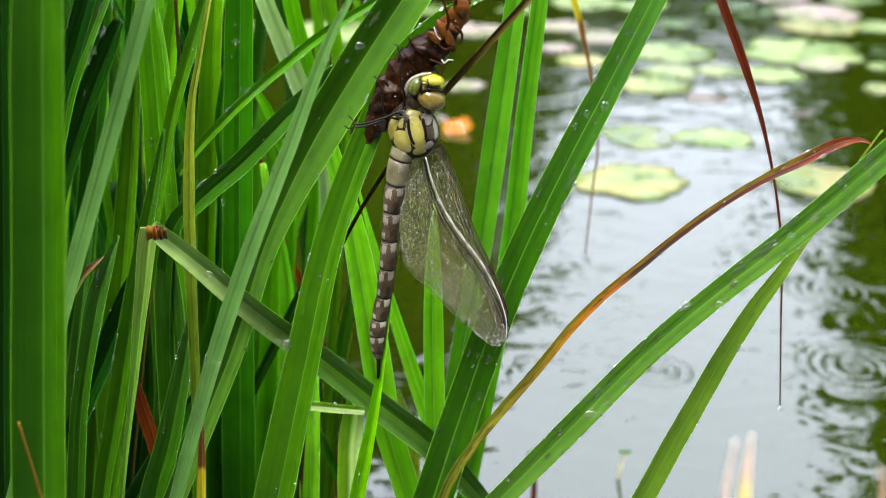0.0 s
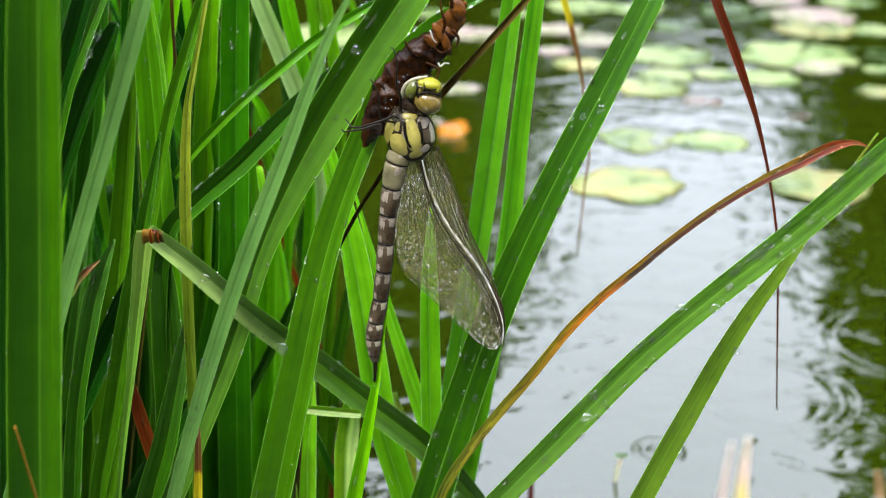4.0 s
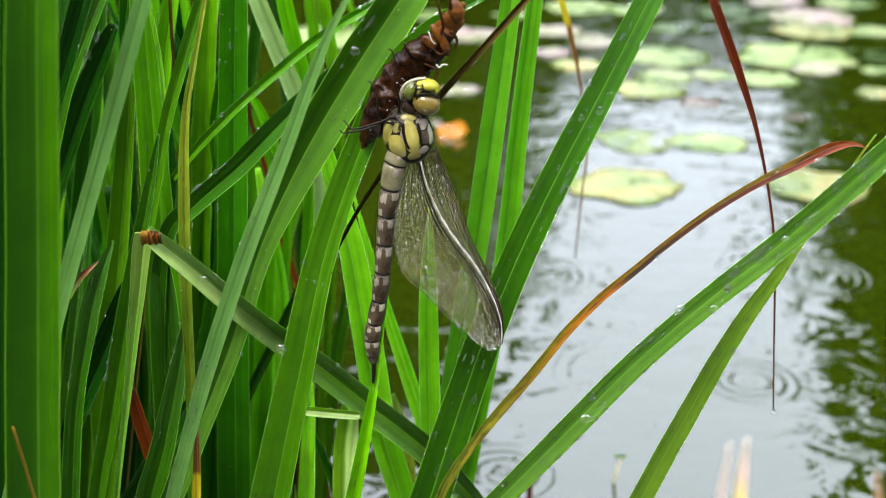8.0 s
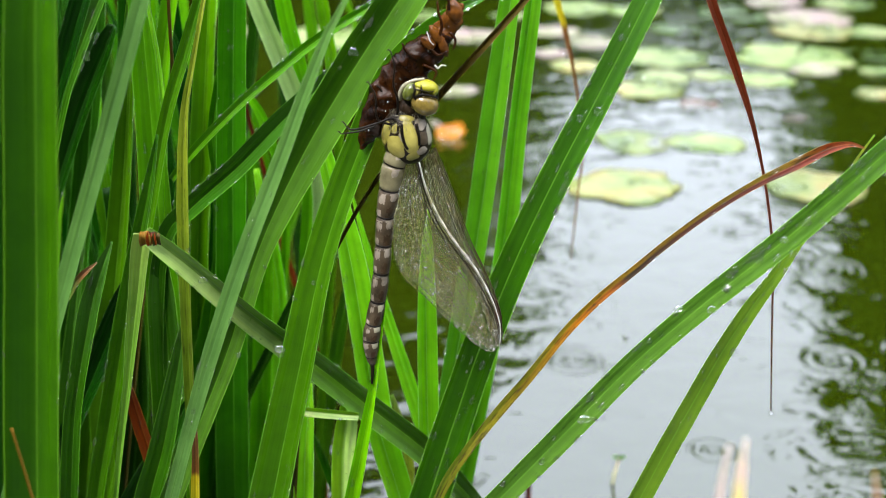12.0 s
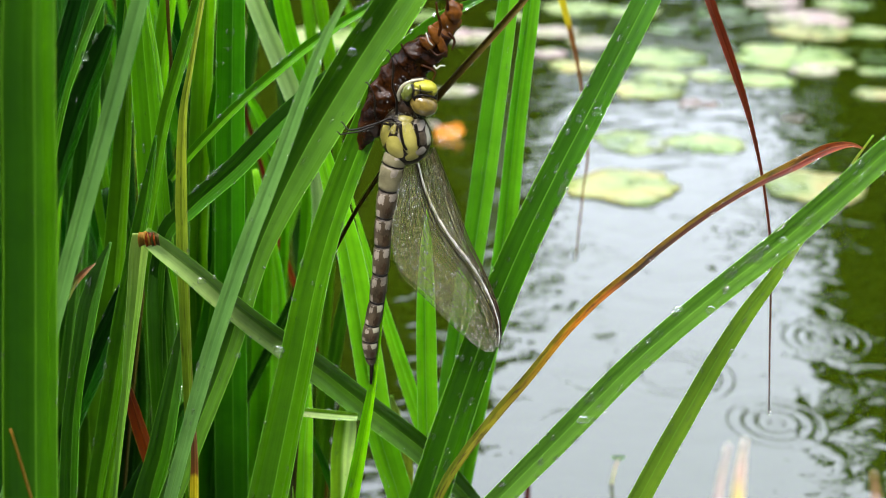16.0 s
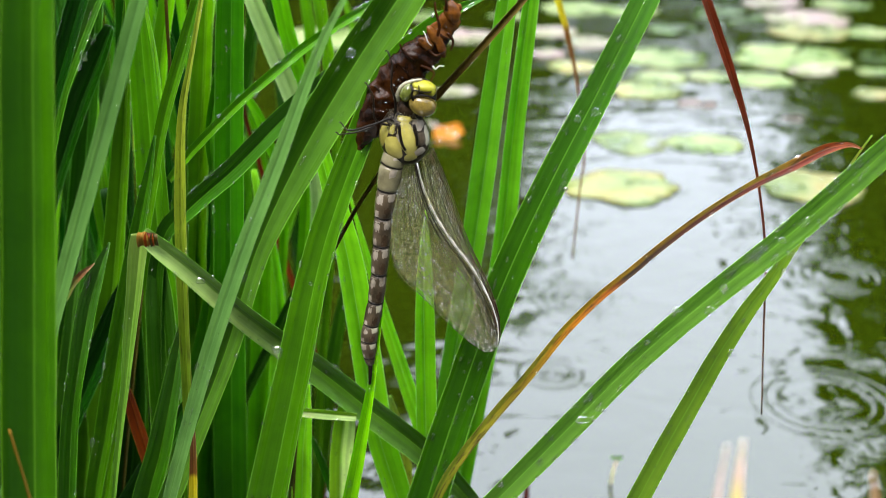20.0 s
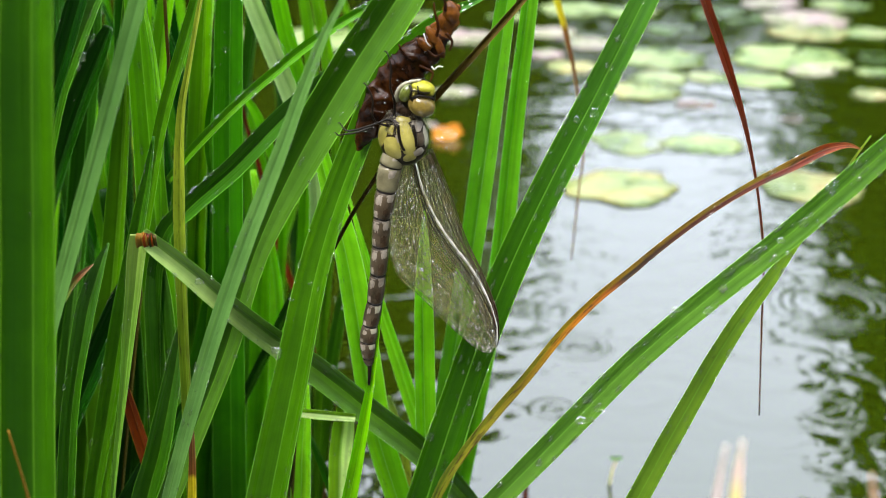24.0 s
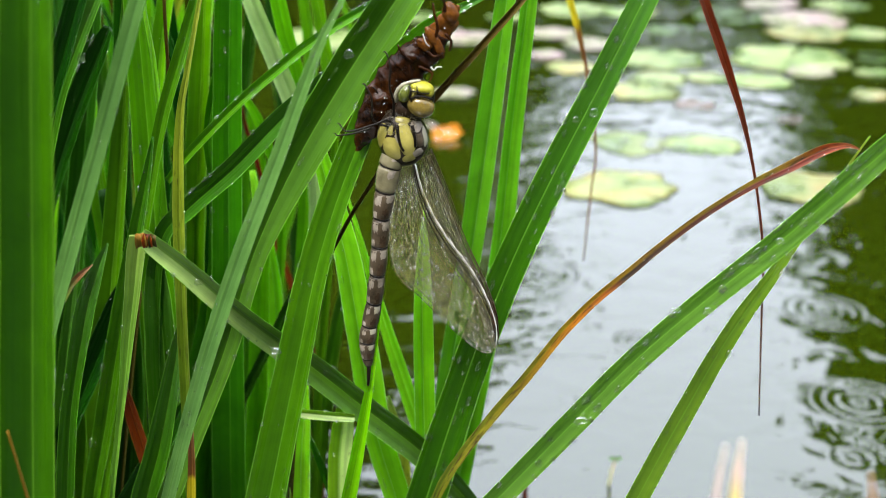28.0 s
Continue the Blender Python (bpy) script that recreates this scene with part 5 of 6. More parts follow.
def spot(uv, d=0.0):
    """Millimetres across, up and towards the viewer, in the insect's own space."""
    return Vector((uv[0] * MM, -d * MM, uv[1] * MM))


def egg(name, uv, d, radii, turn, mat, parent, label="", rough=0.0, yaw=0.0, cuts=22):
    """A rounded body: radii across, up and in depth in millimetres, turned in its plane."""
    bm = bmesh.new()
    bmesh.ops.create_uvsphere(bm, u_segments=cuts, v_segments=cuts * 2 // 3, radius=1.0)
    m = Euler((0, radians(-turn), radians(yaw))).to_matrix()
    for v in bm.verts:
        k = 1 + rough * noise.noise(v.co * 2.3 + Vector((uv[0], uv[1], 0)))
        v.co = spot(uv, d) + m @ Vector((v.co.x * radii[0], v.co.y * radii[2], v.co.z * radii[1])) * MM * k
    return part(name, bm, mat, parent, label)


def tube_mesh(rows, sides=10, deep=1.0):
    """Verts and faces of a tube along rows of (point, radius), closed at both ends."""
    pts = [Vector(p) for p, r in rows]
    verts, faces = [], []
    for i, (p, r) in enumerate(rows):
        t = (pts[min(i + 1, len(pts) - 1)] - pts[max(i - 1, 0)]).normalized()
        a = t.cross(Vector((0, 1, 0)))
        a = a.normalized() if a.length > 1e-6 else Vector((1, 0, 0))
        b = t.cross(a)
        for k in range(sides):
            q = 2 * math.pi * k / sides
            verts.append(tuple(pts[i] + (a * math.cos(q) + b * math.sin(q) * deep) * r))
    for i in range(len(rows) - 1):
        for k in range(sides):
            o, j = i * sides, (k + 1) % sides
            faces.append((o + k, o + j, o + sides + j, o + sides + k))
    faces += [tuple(range(sides - 1, -1, -1)), tuple((len(rows) - 1) * sides + k for k in range(sides))]
    return verts, faces


def limb(name, uvs, depths, r0, r1, mat, parent, label=""):
    rows = spline([(*uv, d) for uv, d in zip(uvs, depths)], 5)
    n = len(rows) - 1
    data = [(spot((u, v), d), (r0 + (r1 - r0) * i / n) * MM) for i, (u, v, d) in enumerate(rows)]
    return tagged(mesh_object(name, *tube_mesh(data, 7), mat, parent), label)


FLY = tagged(new("dragonfly"), "newly hatched dragonfly hanging on a leaf, wet wings folded", "dragonfly")
FLY.location = (-0.0091, 0.2720, 0.2479)

# head: two big eyes, a yellow face with black seams, a cream rim behind
HEAD = egg("head", (3.49, 10.11), -0.3, (4.2, 4.2, 4.2), -20, FLY_BLACK, FLY, "dark head with a yellow face")
egg("eye", (4.45, 8.75), 2.5, (3.35, 2.75, 3.0), -24, FLY_EYE, HEAD, "glossy olive-brown compound eye")
egg("eye", (1.04, 11.57), 2.1, (1.7, 2.5, 2.3), -26, FLY_EYE2, HEAD, "glossy dark green compound eye")
limb("eye_rim", ((-1.32, 9.31), (-1.03, 11.44), (-0.10, 13.03), (1.72, 14.08), (4.43, 14.48)), (1.2, 2.0, 2.4, 2.6, 2.4), 0.58, 0.36, FLY_CREAM, HEAD, "cream rim behind the eye")
egg("face", (4.95, 12.75), 2.2, (2.6, 1.5, 2.5), -12, FLY_YELLOW, HEAD, "bright yellow face")
egg("jaw", (6.25, 11.9), 1.9, (1.3, 1.5, 2.3), -10, FLY_YELLOW, HEAD)
egg("brow", (2.73, 11.84), 3.2, (0.9, 1.5, 1.2), -20, FLY_GREEN, HEAD)
egg("brow", (3.13, 13.16), 2.9, (1.0, 0.8, 1.2), -20, FLY_YELLOW, HEAD)
limb("seam", ((1.84, 13.55), (2.22, 12.50), (1.95, 11.17), (2.45, 10.11)), (3.4, 4.3, 4.5, 4.3), 0.26, 0.26, FLY_BLACK, HEAD, "black seam")
limb("seam", ((2.20, 10.74), (3.75, 11.45), (5.70, 11.2), (7.38, 10.3)), (4.4, 4.7, 4.6, 3.6), 0.26, 0.26, FLY_BLACK, HEAD, "black seam")
limb("seam", ((3.65, 13.55), (3.77, 12.23), (3.63, 10.91)), (4.0, 4.6, 4.6), 0.2, 0.2, FLY_BLACK, HEAD, "black seam")
limb("seam", ((2.22, 12.63), (3.64, 12.50), (5.19, 12.10), (6.48, 12.10)), (4.4, 4.7, 4.8, 4.2), 0.16, 0.12, FLY_BLACK, HEAD, "black seam")
egg("neck", (1.00, 7.17), -0.2, (2.6, 2.4, 2.6), 0, FLY_BROWN, FLY)

# thorax: brown, with yellow-green plates between dark seams
T_MID, T_SIZE, T_TURN = (0.13, 0.27), (5.9, 6.9, 4.9), 12
THORAX = egg("thorax", T_MID, -0.6, T_SIZE, T_TURN, FLY_DARK, FLY, "dark brown thorax with yellow-green plates", cuts=72)


def plate(uv, radii, turn, mat, proud=0.05):
    """A plate that lies on the thorax: a swollen oval piece of its surface."""
    m = Euler((0, radians(-T_TURN), 0)).to_matrix()
    c, s = math.cos(radians(turn)), math.sin(radians(turn))
    rings, sides = 8, 36
    verts = []
    for j in range(rings + 1):
        e = j / rings
        for i in range(sides):
            a = 2 * math.pi * i / sides
            k = 0.93 * e / (abs(math.cos(a)) ** 3.4 + abs(math.sin(a)) ** 3.4) ** (1 / 3.4) * (1 + 0.26 * noise.noise((math.cos(a) * 1.3 + uv[0], math.sin(a) * 1.3, uv[1])))
            x, z = radii[0] * k * math.cos(a), radii[1] * k * math.sin(a)
            q = m.transposed() @ Vector((uv[0] - T_MID[0] + x * c - z * s, 0, uv[1] - T_MID[1] + x * s + z * c))
            qx, qz = q.x / T_SIZE[0], q.z / T_SIZE[1]
            far = math.hypot(qx, qz)
            if far > 0.97:
                qx, qz = qx * 0.97 / far, qz * 0.97 / far
            q = m @ Vector((qx * T_SIZE[0], -math.sqrt(1 - qx * qx - qz * qz) * T_SIZE[2], qz * T_SIZE[1]))
            verts.append(tuple(spot(T_MID, -0.6) + q * MM * (0.988 + (proud + 0.006) * (1.0 - e ** 5))))
    faces = [(j * sides + i, j * sides + (i + 1) % sides, (j + 1) * sides + (i + 1) % sides, (j + 1) * sides + i) for j in range(rings) for i in range(sides)]
    return mesh_object("thorax_plate", verts, faces, mat, THORAX)


for uv, rr, turn, mat in (((-2.39, -1.37), (1.75, 3.1), 10, FLY_GREEN), ((0.93, 0.96), (1.75, 3.9), 16, FLY_GREEN), ((-4.97, 0.96), (0.95, 3.3), -22, FLY_GREEN),
                          ((-2.58, 3.13), (0.6, 1.15), -8, FLY_GREEN), ((3.31, 3.81), (1.25, 1.1), -20, FLY_SPOT), ((4.08, 0.68), (1.0, 1.6), 6, FLY_PURPLE),
                          ((5.52, 1.09), (0.62, 2.6), 6, FLY_CREAM), ((0.32, 5.29), (1.6, 0.62), -6, FLY_GREEN), ((1.54, -3.57), (1.4, 1.1), 30, FLY_GREEN),
                          ((-0.90, 1.23), (0.5, 1.1), 14, FLY_SPOT), ((3.79, -2.33), (1.1, 0.9), 25, FLY_SPOT), ((-3.90, -5.37), (1.7, 1.0), -24, FLY_CREAM)):
    plate(uv, (rr[0] * 1.26, rr[1] * 1.18), turn, mat, 0.02)
limb("seam", ((-0.99, 4.35), (-0.76, 2.04), (-0.14, -0.41), (0.51, -1.51)), (3.7, 4.3, 4.6, 4.6), 0.42, 0.3, FLY_BLACK, THORAX, "black seam")
limb("seam", ((2.40, 4.35), (3.04, 1.77), (3.15, -0.68)), (3.6, 4.1, 4.0), 0.42, 0.3, FLY_BLACK, THORAX, "black seam")

# pale hairs about the neck and the front of the thorax
verts, faces = [], []
rng = random.Random(12)
for k in range(380):
    u, w = rng.uniform(-4.0, 3.0), rng.uniform(2.0, 6.8)
    u += 0.4
    a = spot((u, w), 3.4 - 0.1 * (w - 2) ** 2 + rng.uniform(-0.6, 0.6))
    b = a + Vector((rng.uniform(-0.7, 0.5), -rng.uniform(0.2, 0.7), rng.uniform(0.1, 1.0))) * 1.1 * MM
    v, f = tube_mesh([(a, 0.035 * MM), (b, 0.012 * MM)], 3)
    faces += [tuple(len(verts) + i for i in q) for q in f]
    verts += v
tagged(mesh_object("fuzz", verts, faces, FLY_CREAM, THORAX), "short pale hairs", kind="stuff")

# abdomen: ten segments, dark joints, pale spots
JOINTS = (((-1.89, -3.43), 2.6), ((-2.86, -6.48), 2.85), ((-4.03, -12.79), 2.55), ((-5.22, -19.63), 2.1), ((-5.76, -26.89), 2.05), ((-6.45, -34.29), 1.95), ((-7.43, -41.82), 1.9),
          ((-8.68, -47.96), 1.95), ((-9.34, -52.31), 2.1), ((-9.30, -57.03), 1.45), ((-9.07, -59.09), 0.8))
for k in range(10):
    (a, ra), (b, rb) = JOINTS[k], JOINTS[k + 1]
    rows = []
    for i in range(9):
        q = i / 8
        swell = 1 + 0.07 * math.sin(math.pi * q) - 0.10 * (q < 0.05) - 0.12 * (q > 0.95)
        rows.append((spot((a[0] + (b[0] - a[0]) * q, a[1] + (b[1] - a[1]) * q), 0.0), (ra + (rb - ra) * q) * swell * MM))
    seg = mesh_object("abdomen_segment", *tube_mesh(rows, 18), FLY_OLIVE if k < 2 else FLY_PURPLE, FLY)
    tagged(seg, "pale swollen abdomen segment" if k < 2 else "grey-brown abdomen segment with pale spots")
    ring = [(spot((b[0] + (a[0] - b[0]) * e, b[1] + (a[1] - b[1]) * e), 0), rb * f * MM) for e, f in ((-0.015, 0.9), (0.0, 1.0), (0.03, 1.02), (0.05, 0.94))]
    tagged(mesh_object("joint", *tube_mesh(ring, 18), FLY_BLACK, seg), "black joint ring")
    def patch(a0, a1, q0, q1, mat, name="pale_spot"):
        verts, faces = [], []
        for i in range(17):
            for j in range(17):
                x, y = i / 8 - 1, j / 8 - 1
                q, an = q0 + (q1 - q0) * i / 16, radians(a0 + (a1 - a0) * j / 16)
                r = (ra + (rb - ra) * q) * (1 + 0.07 * math.sin(math.pi * q)) * (0.985 + 0.035 * max(0.0, 1.0 - (abs(x) ** 2 + abs(y) ** 2) + 0.45 * noise.noise((i * 0.13 + k * 7, j * 0.13, a0))))
                verts.append(tuple(spot((a[0] + (b[0] - a[0]) * q + r * math.sin(an), a[1] + (b[1] - a[1]) * q), r * math.cos(an))))
        faces = [(i * 17 + j, i * 17 + j + 1, i * 17 + j + 18, i * 17 + j + 17) for i in range(16) for j in range(16)]
        mesh_object(name, verts, faces, mat, seg)
    if k < 2:
        patch(-74, -20, 0.05, 0.6, FLY_OLIVE)
        patch(-8, 34, 0.08, 0.4, FLY_SPOT)
    elif k < 9:
        patch(-66, -14, 0.06, 0.44, FLY_SPOT)
        patch(6, 62, 0.05, 0.36, FLY_SPOT if k < 6 else FLY_CREAM)
        patch(-72, -30, 0.66, 0.9, FLY_SPOT)
        patch(0, 48, 0.52, 0.93, FLY_BROWN, "dark_spot")
for off in (-1.5, 1.5):
    limb("tail_clasper", ((-9.06, -58.61), (-9.12, -61.32), (-9.32, -64.20)), (off * 0.3, off * 0.6, off * 0.5), 0.6, 0.32, FLY_BLACK, FLY, "black tail clasper")

# legs
for uvs, ds in ((((-1.89, 5.43), (-1.70, 9.85), (-2.55, 13.16), (-2.35, 18.01), (-3.08, 20.60)), (1.5, 3.2, 3.4, 3.0, 2.4)),
                (((-1.65, 3.94), (-3.74, 4.21), (-6.33, 5.43), (-6.73, 10.78), (-7.97, 13.29)), (2.0, 3.4, 3.6, 3.2, 2.6)),
                (((-1.14, 3.13), (-3.20, 5.43), (-6.08, 4.62), (-12.79, 2.86), (-13.94, 3.94)), (2.2, 3.2, 3.8, 3.2, 2.4)),
                (((-1.26, 4.08), (-1.19, 8.78), (-0.23, 12.76), (0.33, 16.97)), (-2.0, -3.0, -2.4, -1.2)),
                (((-2.19, 3.13), (-4.51, 5.02), (-4.96, 8.78), (-5.94, 11.44)), (-2.0, -3.0, -2.4, -1.2)),
                (((-2.99, 1.77), (-6.65, 2.32), (-11.13, 1.23), (-15.08, 0.96)), (-1.0, -1.4, -0.6, 0.4))):
    leg = limb("leg", uvs, ds, 0.34, 0.17, FLY_BLACK, FLY, "thin black jointed leg")
    end = uvs[-1]
    limb("claw", (end, (end[0] - 0.5, end[1] + 0.5), (end[0] - 0.9, end[1] + 0.2)), (ds[-1], ds[-1] - 0.3, ds[-1] - 0.8), 0.2, 0.08, FLY_BLACK, leg)


# wings: a clear membrane on a net of dark veins, sprinkled with fine drops
def make_wing(lead, trail, d0, d1, seed, drops, label):
    rng = random.Random(seed)
    n = 40
    a, b = spline(lead, 8), spline(trail, 8)

    def even(c):
        s = np.concatenate(([0], np.cumsum(np.linalg.norm(np.diff(c, axis=0), axis=1))))
        q = np.linspace(0, s[-1], n + 1)
        return np.stack([np.interp(q, s, c[:, k]) for k in (0, 1)], axis=1)
    a, b = even(a), even(b)

    def point(s, c, lift=0.0):
        i = min(int(s * n), n - 1)
        f = s * n - i
        p = (a[i] * (1 - f) + a[i + 1] * f) * (1 - c) + (b[i] * (1 - f) + b[i + 1] * f) * c
        d = d0 + (d1 - d0) * s + 0.35 * math.sin(c * 14) * (1 - s * 0.6) * (1 - c) + lift
        return spot(p, d)
    m = 16
    verts = [tuple(point(i / n, j / m)) for i in range(n + 1) for j in range(m + 1)]
    faces = [(i * (m + 1) + j, i * (m + 1) + j + 1, (i + 1) * (m + 1) + j + 1, (i + 1) * (m + 1) + j) for i in range(n) for j in range(m)]
    wing = mesh_object("wing", verts, faces, WING, FLY)
    tagged(wing, label)

    def strand(pts, r, out):
        v, f = tube_mesh([(p, r * MM) for p in pts], 4)
        k = len(out[0])
        out[0].extend(v)
        out[1].extend([tuple(k + i for i in q) for q in f])
    net = ([], [])
    lines = (0.05, 0.11, 0.2, 0.31, 0.43, 0.56, 0.69, 0.82, 1.0)
    for c in lines:
        strand([point(s, min(1, c + 0.03 * math.sin(s * 5 + c * 9))) for s in np.linspace(0.0, 0.97, 26)], 0.07 if c < 0.4 else 0.045, net)
    for k in range(len(lines) - 1):
        c0, c1 = lines[k], lines[k + 1]
        for s in np.linspace(0.12, 0.95, 26 + 2 * k):
            s += rng.uniform(-0.012, 0.012)
            j = 0.02 * rng.uniform(-1, 1)
            strand([point(s, min(1, c0 + 0.03 * math.sin(s * 5 + c0 * 9))), point(min(0.99, s + j), min(1, c1 + 0.03 * math.sin(s * 5 + c1 * 9)))], 0.025, net)
    tagged(mesh_object("vein_net", net[0], net[1], FLY_BROWN, wing), "fine net of dark veins", kind="stuff")
    strand_pts = [point(s, 0.0, 0.05) for s in np.linspace(0, 0.99, 30)]
    tagged(mesh_object("leading_vein", *tube_mesh([(p, ((0.2 + 0.14 * math.sin(math.pi * min(1, i / 24))) * (1 + 0.25 * math.sin(i * 2.3)) if seed == 1 else 0.12) * MM) for i, p in enumerate(strand_pts)], 6), FLY_SILVER if seed == 1 else FLY_BROWN, wing), "shining leading vein")
    for c, r in ((0.07, 0.17), (0.14, 0.11)) if seed == 1 else ((0.3, 0.09), (0.62, 0.08)):
        rail = [(point(s, c, 0.1), (r - 0.6 * r * s) * MM) for s in np.linspace(0, 0.95, 28)]
        tagged(mesh_object("main_vein", *tube_mesh(rail, 6), FLY_BLACK, wing), "strong black wing vein")
    mark = [point(s, 0.03, 0.08) for s in np.linspace(0.8, 0.88, 5)]
    tagged(mesh_object("wing_mark", *tube_mesh([(p, 0.24 * MM) for p in mark], 6), FLY_BROWN, wing), "brown mark near the wing's tip")
    spots = []
    for k in range(drops):
        s, c = rng.uniform(0.06, 0.98), rng.random() ** 0.85
        r = rng.uniform(0.06, 0.14) * (1 + 1.6 * (rng.random() < 0.14)) * MM
        spots.append((point(s, c, 0.06), ((r, 0, 0), (0, 0, r * 1.15), (0, -r * 0.6, 0))))
    if spots:
        beads("drop_spray", spots, DROP_FINE, wing, "fine rain drops on the wing")
    return wing


HIND_LEAD = ((2.98, -5.51), (4.53, -11.80), (7.85, -19.63), (11.92, -26.16), (16.05, -32.05), (19.27, -38.04), (21.72, -44.11), (22.78, -49.51), (22.44, -54.03))
HIND_TRAIL = ((0.06, -5.92), (-1.88, -11.80), (-3.35, -20.35), (-3.46, -27.62), (-1.51, -34.44), (3.95, -39.85), (10.18, -46.73), (15.80, -52.15), (20.06, -55.13), (22.30, -54.35))
FORE_LEAD = ((6.29, -3.16), (8.14, -7.59), (10.80, -14.63), (13.12, -21.79), (15.33, -27.62), (18.12, -33.54), (20.54, -39.55), (22.44, -45.65), (22.97, -52.15))
FORE_TRAIL = ((3.91, -4.12), (4.54, -10.39), (5.84, -17.48), (8.79, -24.70), (12.07, -30.87), (15.68, -37.28), (18.51, -43.81), (20.41, -50.28), (22.29, -53.72))
make_wing(HIND_LEAD, HIND_TRAIL, 1.6, 1.2, 1, 1600, "near clear hind wing wet with fine drops")
make_wing(FORE_LEAD, FORE_TRAIL, 2.2, 0.7, 2, 800, "near clear fore wing wet with fine drops")
make_wing([(u + 0.5, v - 0.2) for u, v in HIND_LEAD], [(u + 0.3, v + 0.3) for u, v in HIND_TRAIL], -1.4, -0.4, 3, 160, "far clear hind wing behind the near one")
make_wing([(u + 0.4, v + 0.2) for u, v in FORE_LEAD], [(u + 0.3, v) for u, v in FORE_TRAIL], -2.0, -0.8, 4, 80, "far clear fore wing behind the near one")

# ---- the shed larval skin that it hangs from ----
SHED = tagged(new("larval_skin"), "empty wet brown larval skin clinging to a leaf", "larval skin")
SHED.location = FLY.location
SPINE = (((11.84, 30.30), 1.3), ((11.09, 27.77), 2.0), ((8.81, 24.21), 2.6), ((6.77, 21.12), 3.5), ((3.94, 18.79), 4.0), ((1.35, 15.92), 4.3), ((-1.21, 12.86), 4.8), ((-3.69, 9.41), 4.7), ((-5.94, 5.66), 4.1), ((-8.01, 1.77), 3.2), ((-9.60, -1.51), 1.9), ((-10.75, -4.26), 0.3))
BODY = spline([(*uv, r) for uv, r in SPINE], 8)
for name, lo, hi, mat in (("skin_neck", 0, 18, SKIN2), ("skin_thorax", 16, 42, SKIN), ("skin_abdomen", 40, len(BODY), SKIN)):
    rows = []
    for i in range(lo, hi):
        u, v, r = BODY[i]
        rows.append((spot((u, v), -4.0 + 0.4 * math.sin(i * 0.21)), max(0.1, r) * (1 + 0.05 * math.sin(i * 0.8)) * MM))
    v, f = tube_mesh(rows, 30, 0.75)
    v = [tuple(Vector(p) + Vector([noise.noise(Vector(p) * 380 + o) * 0.0008 + noise.noise(Vector(p) * 1100 + o) * 0.0003 for o in (Vector((0, 0, 0)), Vector((5, 0, 0)), Vector((0, 5, 0)))])) for p in v]
    tagged(mesh_object(name, v, f, mat, SHED), "crumpled brown skin")
egg("skin_head", (11.21, 28.79), -2.6, (2.0, 2.6, 2.0), 15, SKIN2, SHED, "hollow brown head of the skin", 0.15)
for uv, rr, tn in (((7.03, 23.69), (1.2, 2.6, 0.9), 30), ((8.55, 21.38), (1.0, 2.8, 0.9), 20), ((5.24, 21.89), (1.3, 1.9, 1.0), 50)):
    egg("wing_case", uv, -1.2, rr, tn, SKIN2, SHED, "torn pale wing case", 0.25)
for uvs in (((7.54, 23.18), (8.30, 25.74), (7.55, 29.29), (7.30, 31.56)), ((10.08, 24.46), (11.36, 22.67), (10.85, 20.60)), ((5.74, 20.60), (7.53, 19.31), (9.58, 20.35)), ((3.93, 16.97), (7.01, 15.40), (6.22, 13.29)), ((2.78, 18.01), (0.37, 19.83), (-0.63, 22.15)), ((9.82, 29.54), (9.82, 31.31), (9.32, 33.06))):
    limb("skin_leg", uvs, [-1.0, -0.4, 0.2, 0.2][:len(uvs)], 0.45, 0.22, SKIN, SHED)
limb("white_thread", ((6.75, 17.23), (7.39, 16.57), (8.17, 17.23), (9.32, 17.10)), (0.6, 0.9, 0.9, 0.6), 0.2, 0.16, THREAD, SHED, "white breathing-tube thread")
limb("white_thread", ((5.00, 24.72), (5.75, 22.67), (6.51, 21.89)), (0.6, 0.9, 0.7), 0.13, 0.12, THREAD, SHED, "white breathing-tube thread")
# small beads added to give the wet skin its glints
spots = []
rng = random.Random(5)
for k in range(70):
    j = rng.randrange(1, 9)
    (a, ra), (b, rb) = SPINE[j], SPINE[j + 1]
    q, o = rng.random(), rng.uniform(-0.7, 0.7)
    r = rng.uniform(0.06, 0.2) * MM
    spots.append((spot((a[0] + (b[0] - a[0]) * q + o * ra, a[1] + (b[1] - a[1]) * q + o * ra * 0.6), -4.0 + 0.8 * ra * math.sqrt(1 - o * o)), ((r, 0, 0), (0, 0, r), (0, -r, 0))))
beads("drop_spray", spots, DROP_FINE, SHED, "fine drops added as glints on the wet skin")


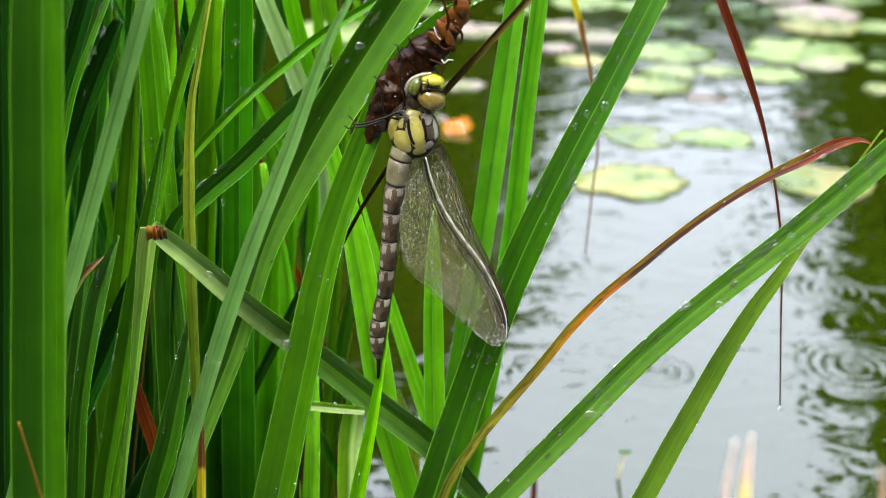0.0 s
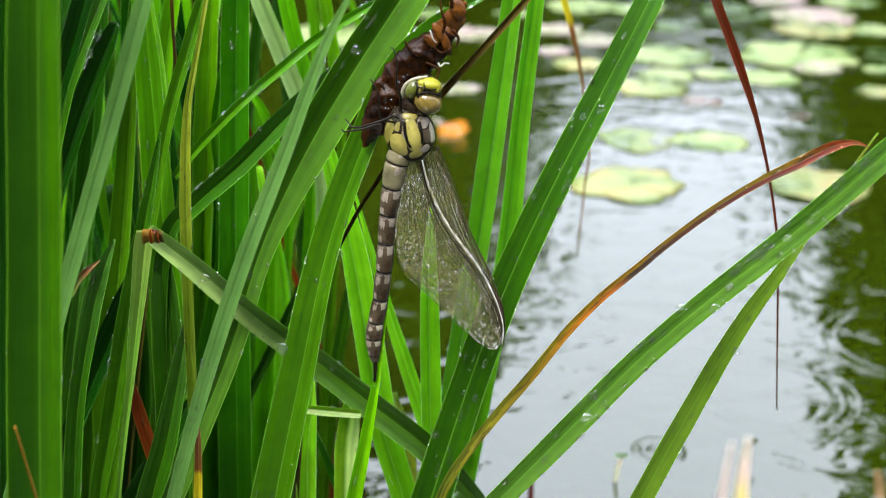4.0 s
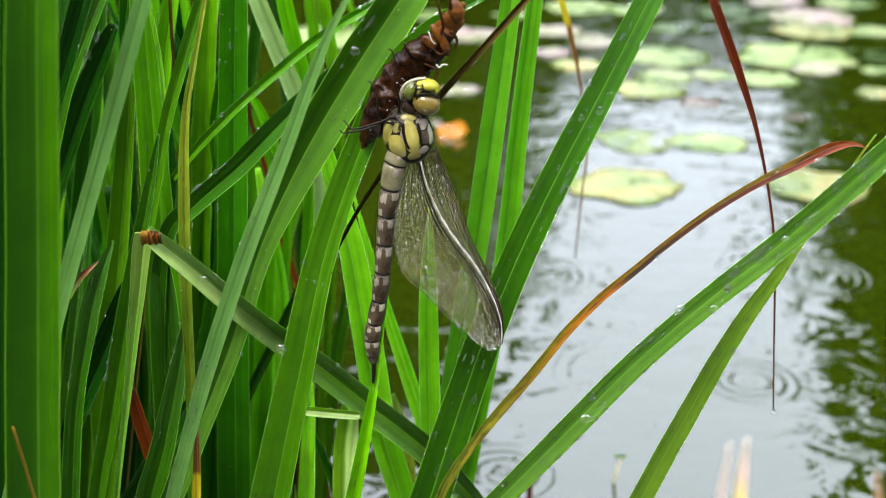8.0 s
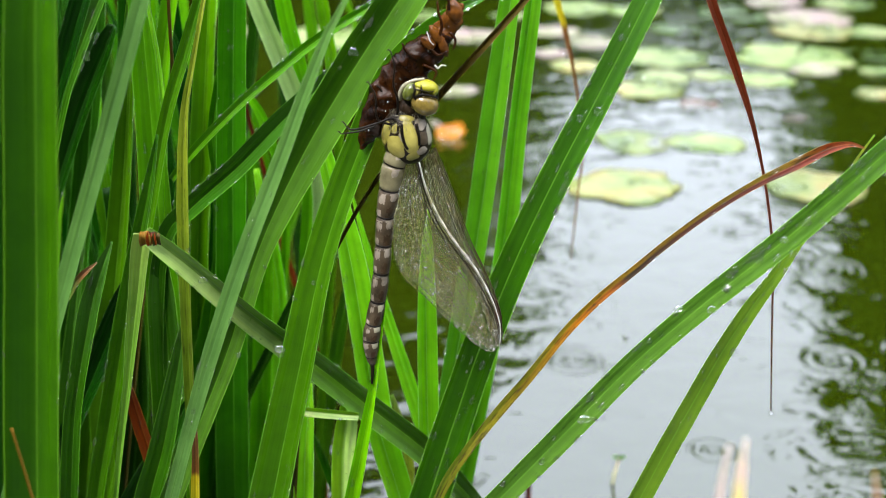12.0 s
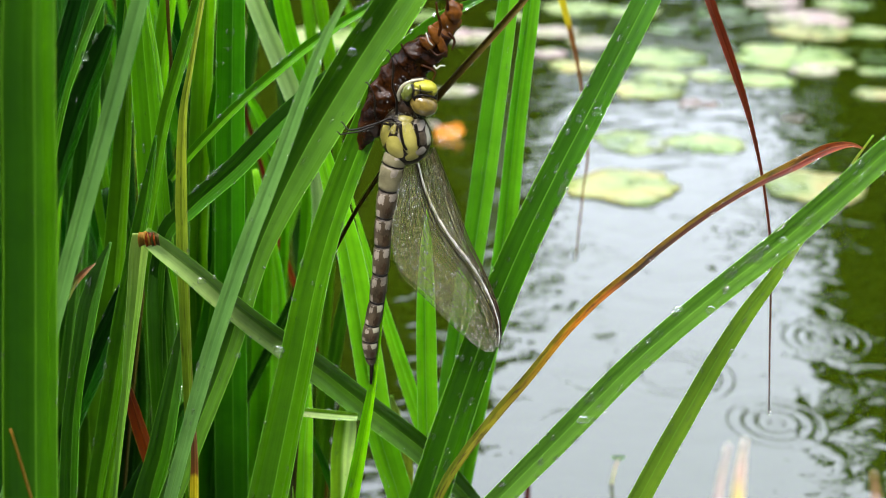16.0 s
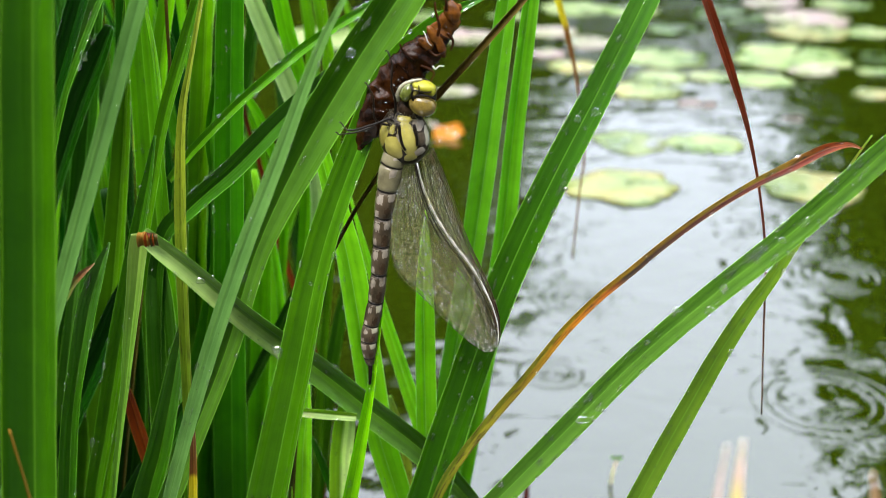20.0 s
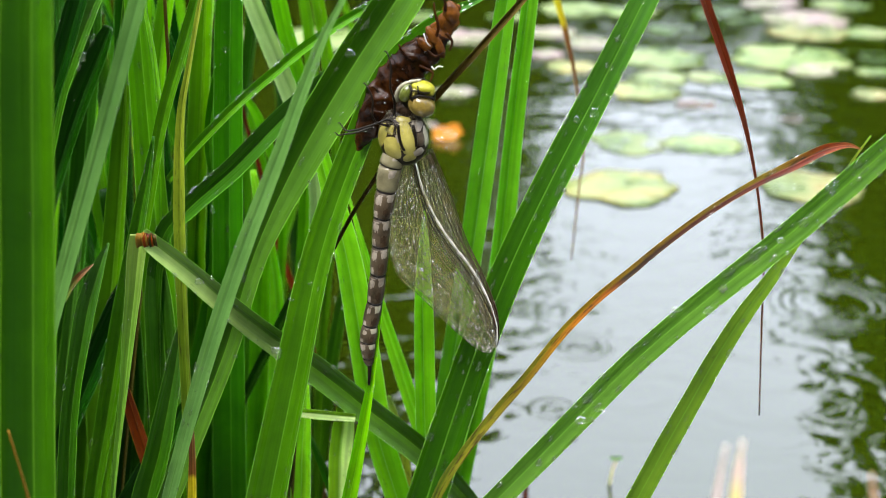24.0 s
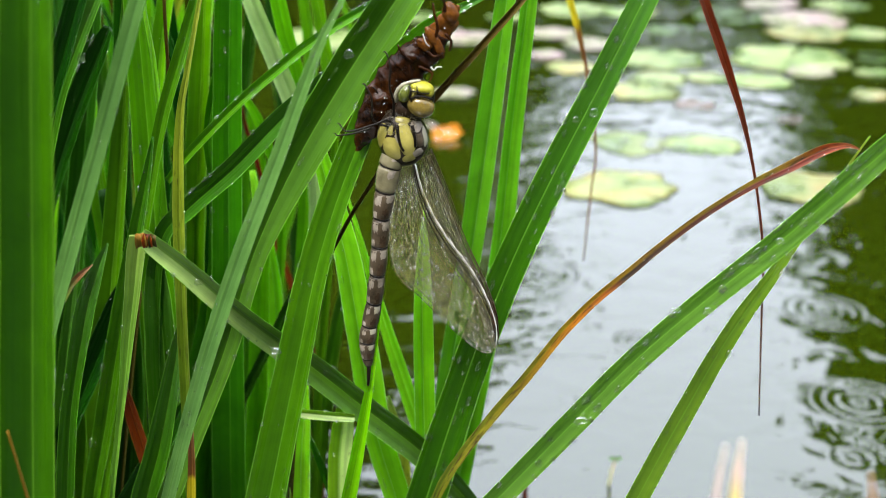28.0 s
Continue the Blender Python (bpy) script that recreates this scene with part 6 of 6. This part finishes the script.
# ---- what moves ----
TREMBLE = ((0, 1.74), (0.5, 6.08), (1, 3.25), (1.5, 1.74), (2, 4.99), (3, 5.21), (3.5, -0.43), (5.5, 1.74), (6, 1.95), (7, 0.87), (8, -0.43), (9, 0.65), (10, -0.54), (11, -0.65), (12, -1.52), (14.5, -1.74), (15, 1.95), (16, 0.87), (16.5, 3.91), (17, 2.60), (17.5, 0.87), (18, 1.52), (19, 0.54), (20, 0.00), (20.5, -1.74), (21.5, -1.52), (23.5, -0.22), (24, 0.00), (25, 1.74), (25.5, -0.87), (26, -2.06), (26.5, 0.00), (27, 2.60), (27.5, 1.74), (28, 5.21))


def motions():
    # each ripple spreads: its waves rise one after another, outwards, and sink again
    for ob, t in RINGS:
        for ring, rc in zip(sorted(ob.children, key=lambda c: c.dimensions.x), RING_AT):
            low = -0.0016
            rows = [(0.0, low)]
            t0 = t + rc / 0.13
            for dt, z in ((-0.07, low), (-0.02, -0.0001), (0.06, 0.0), (0.14, -0.0001), (0.26, low)):
                if 0.02 < t0 + dt < 27.98:
                    rows.append((t0 + dt, z))
                elif t0 + dt <= 0.02:
                    rows[0] = (0.0, z)
            rows.append((28.0, rows[-1][1]))
            walk(ring, [(a, pose(0, 0, z)) for a, z in rows])
    # the hanging leaves swing about where they bend over
    for ob, sway in ((RED_LEAF, ((0.0, -1.1), (3.0, -1.15), (6.0, -1.0), (8.0, -0.9), (11.0, -0.8), (14.0, -0.75), (17.0, -0.65), (18.1, -0.6), (18.4, -0.1), (20.0, 0.0), (24.0, 0.15), (26.0, 0.1), (28.0, 0.1))),
                     (RUST_STALK, ((0.0, -2.5), (3.0, -1.8), (6.0, -0.5), (9.0, 0.2), (14.0, 0.0), (20.0, 0.0), (28.0, 0.0)))):
        p = tuple(ob.location)
        walk(ob, [(t, pose(*p, 0, a, 0)) for t, a in sway])
    # the dying leaf trembles from side to side under the rain
    p = tuple(YELLOW_LEAF.location)
    walk(YELLOW_LEAF, [(t, pose(p[0] + 0.001 * a, p[1], p[2])) for t, a in TREMBLE])
    # the drop at the dry leaf's tip falls
    p = tuple(TIP_DROP.location)
    low = p[2] - TIP_DROP_HEIGHT
    walk(TIP_DROP, [(0.0, pose(*p)), (18.1, pose(*p)), (18.2, pose(p[0], p[1], p[2] + 0.35 * (low - p[2]))), (18.3, pose(p[0], p[1], low)), (28.0, pose(p[0], p[1], low))])
    # the water's small waves drift slowly past
    walk(POND, [(0.0, pose(0, 0, 0)), (14.0, pose(0.16, -0.1, 0)), (28.0, pose(0.32, -0.2, 0))])


motions()
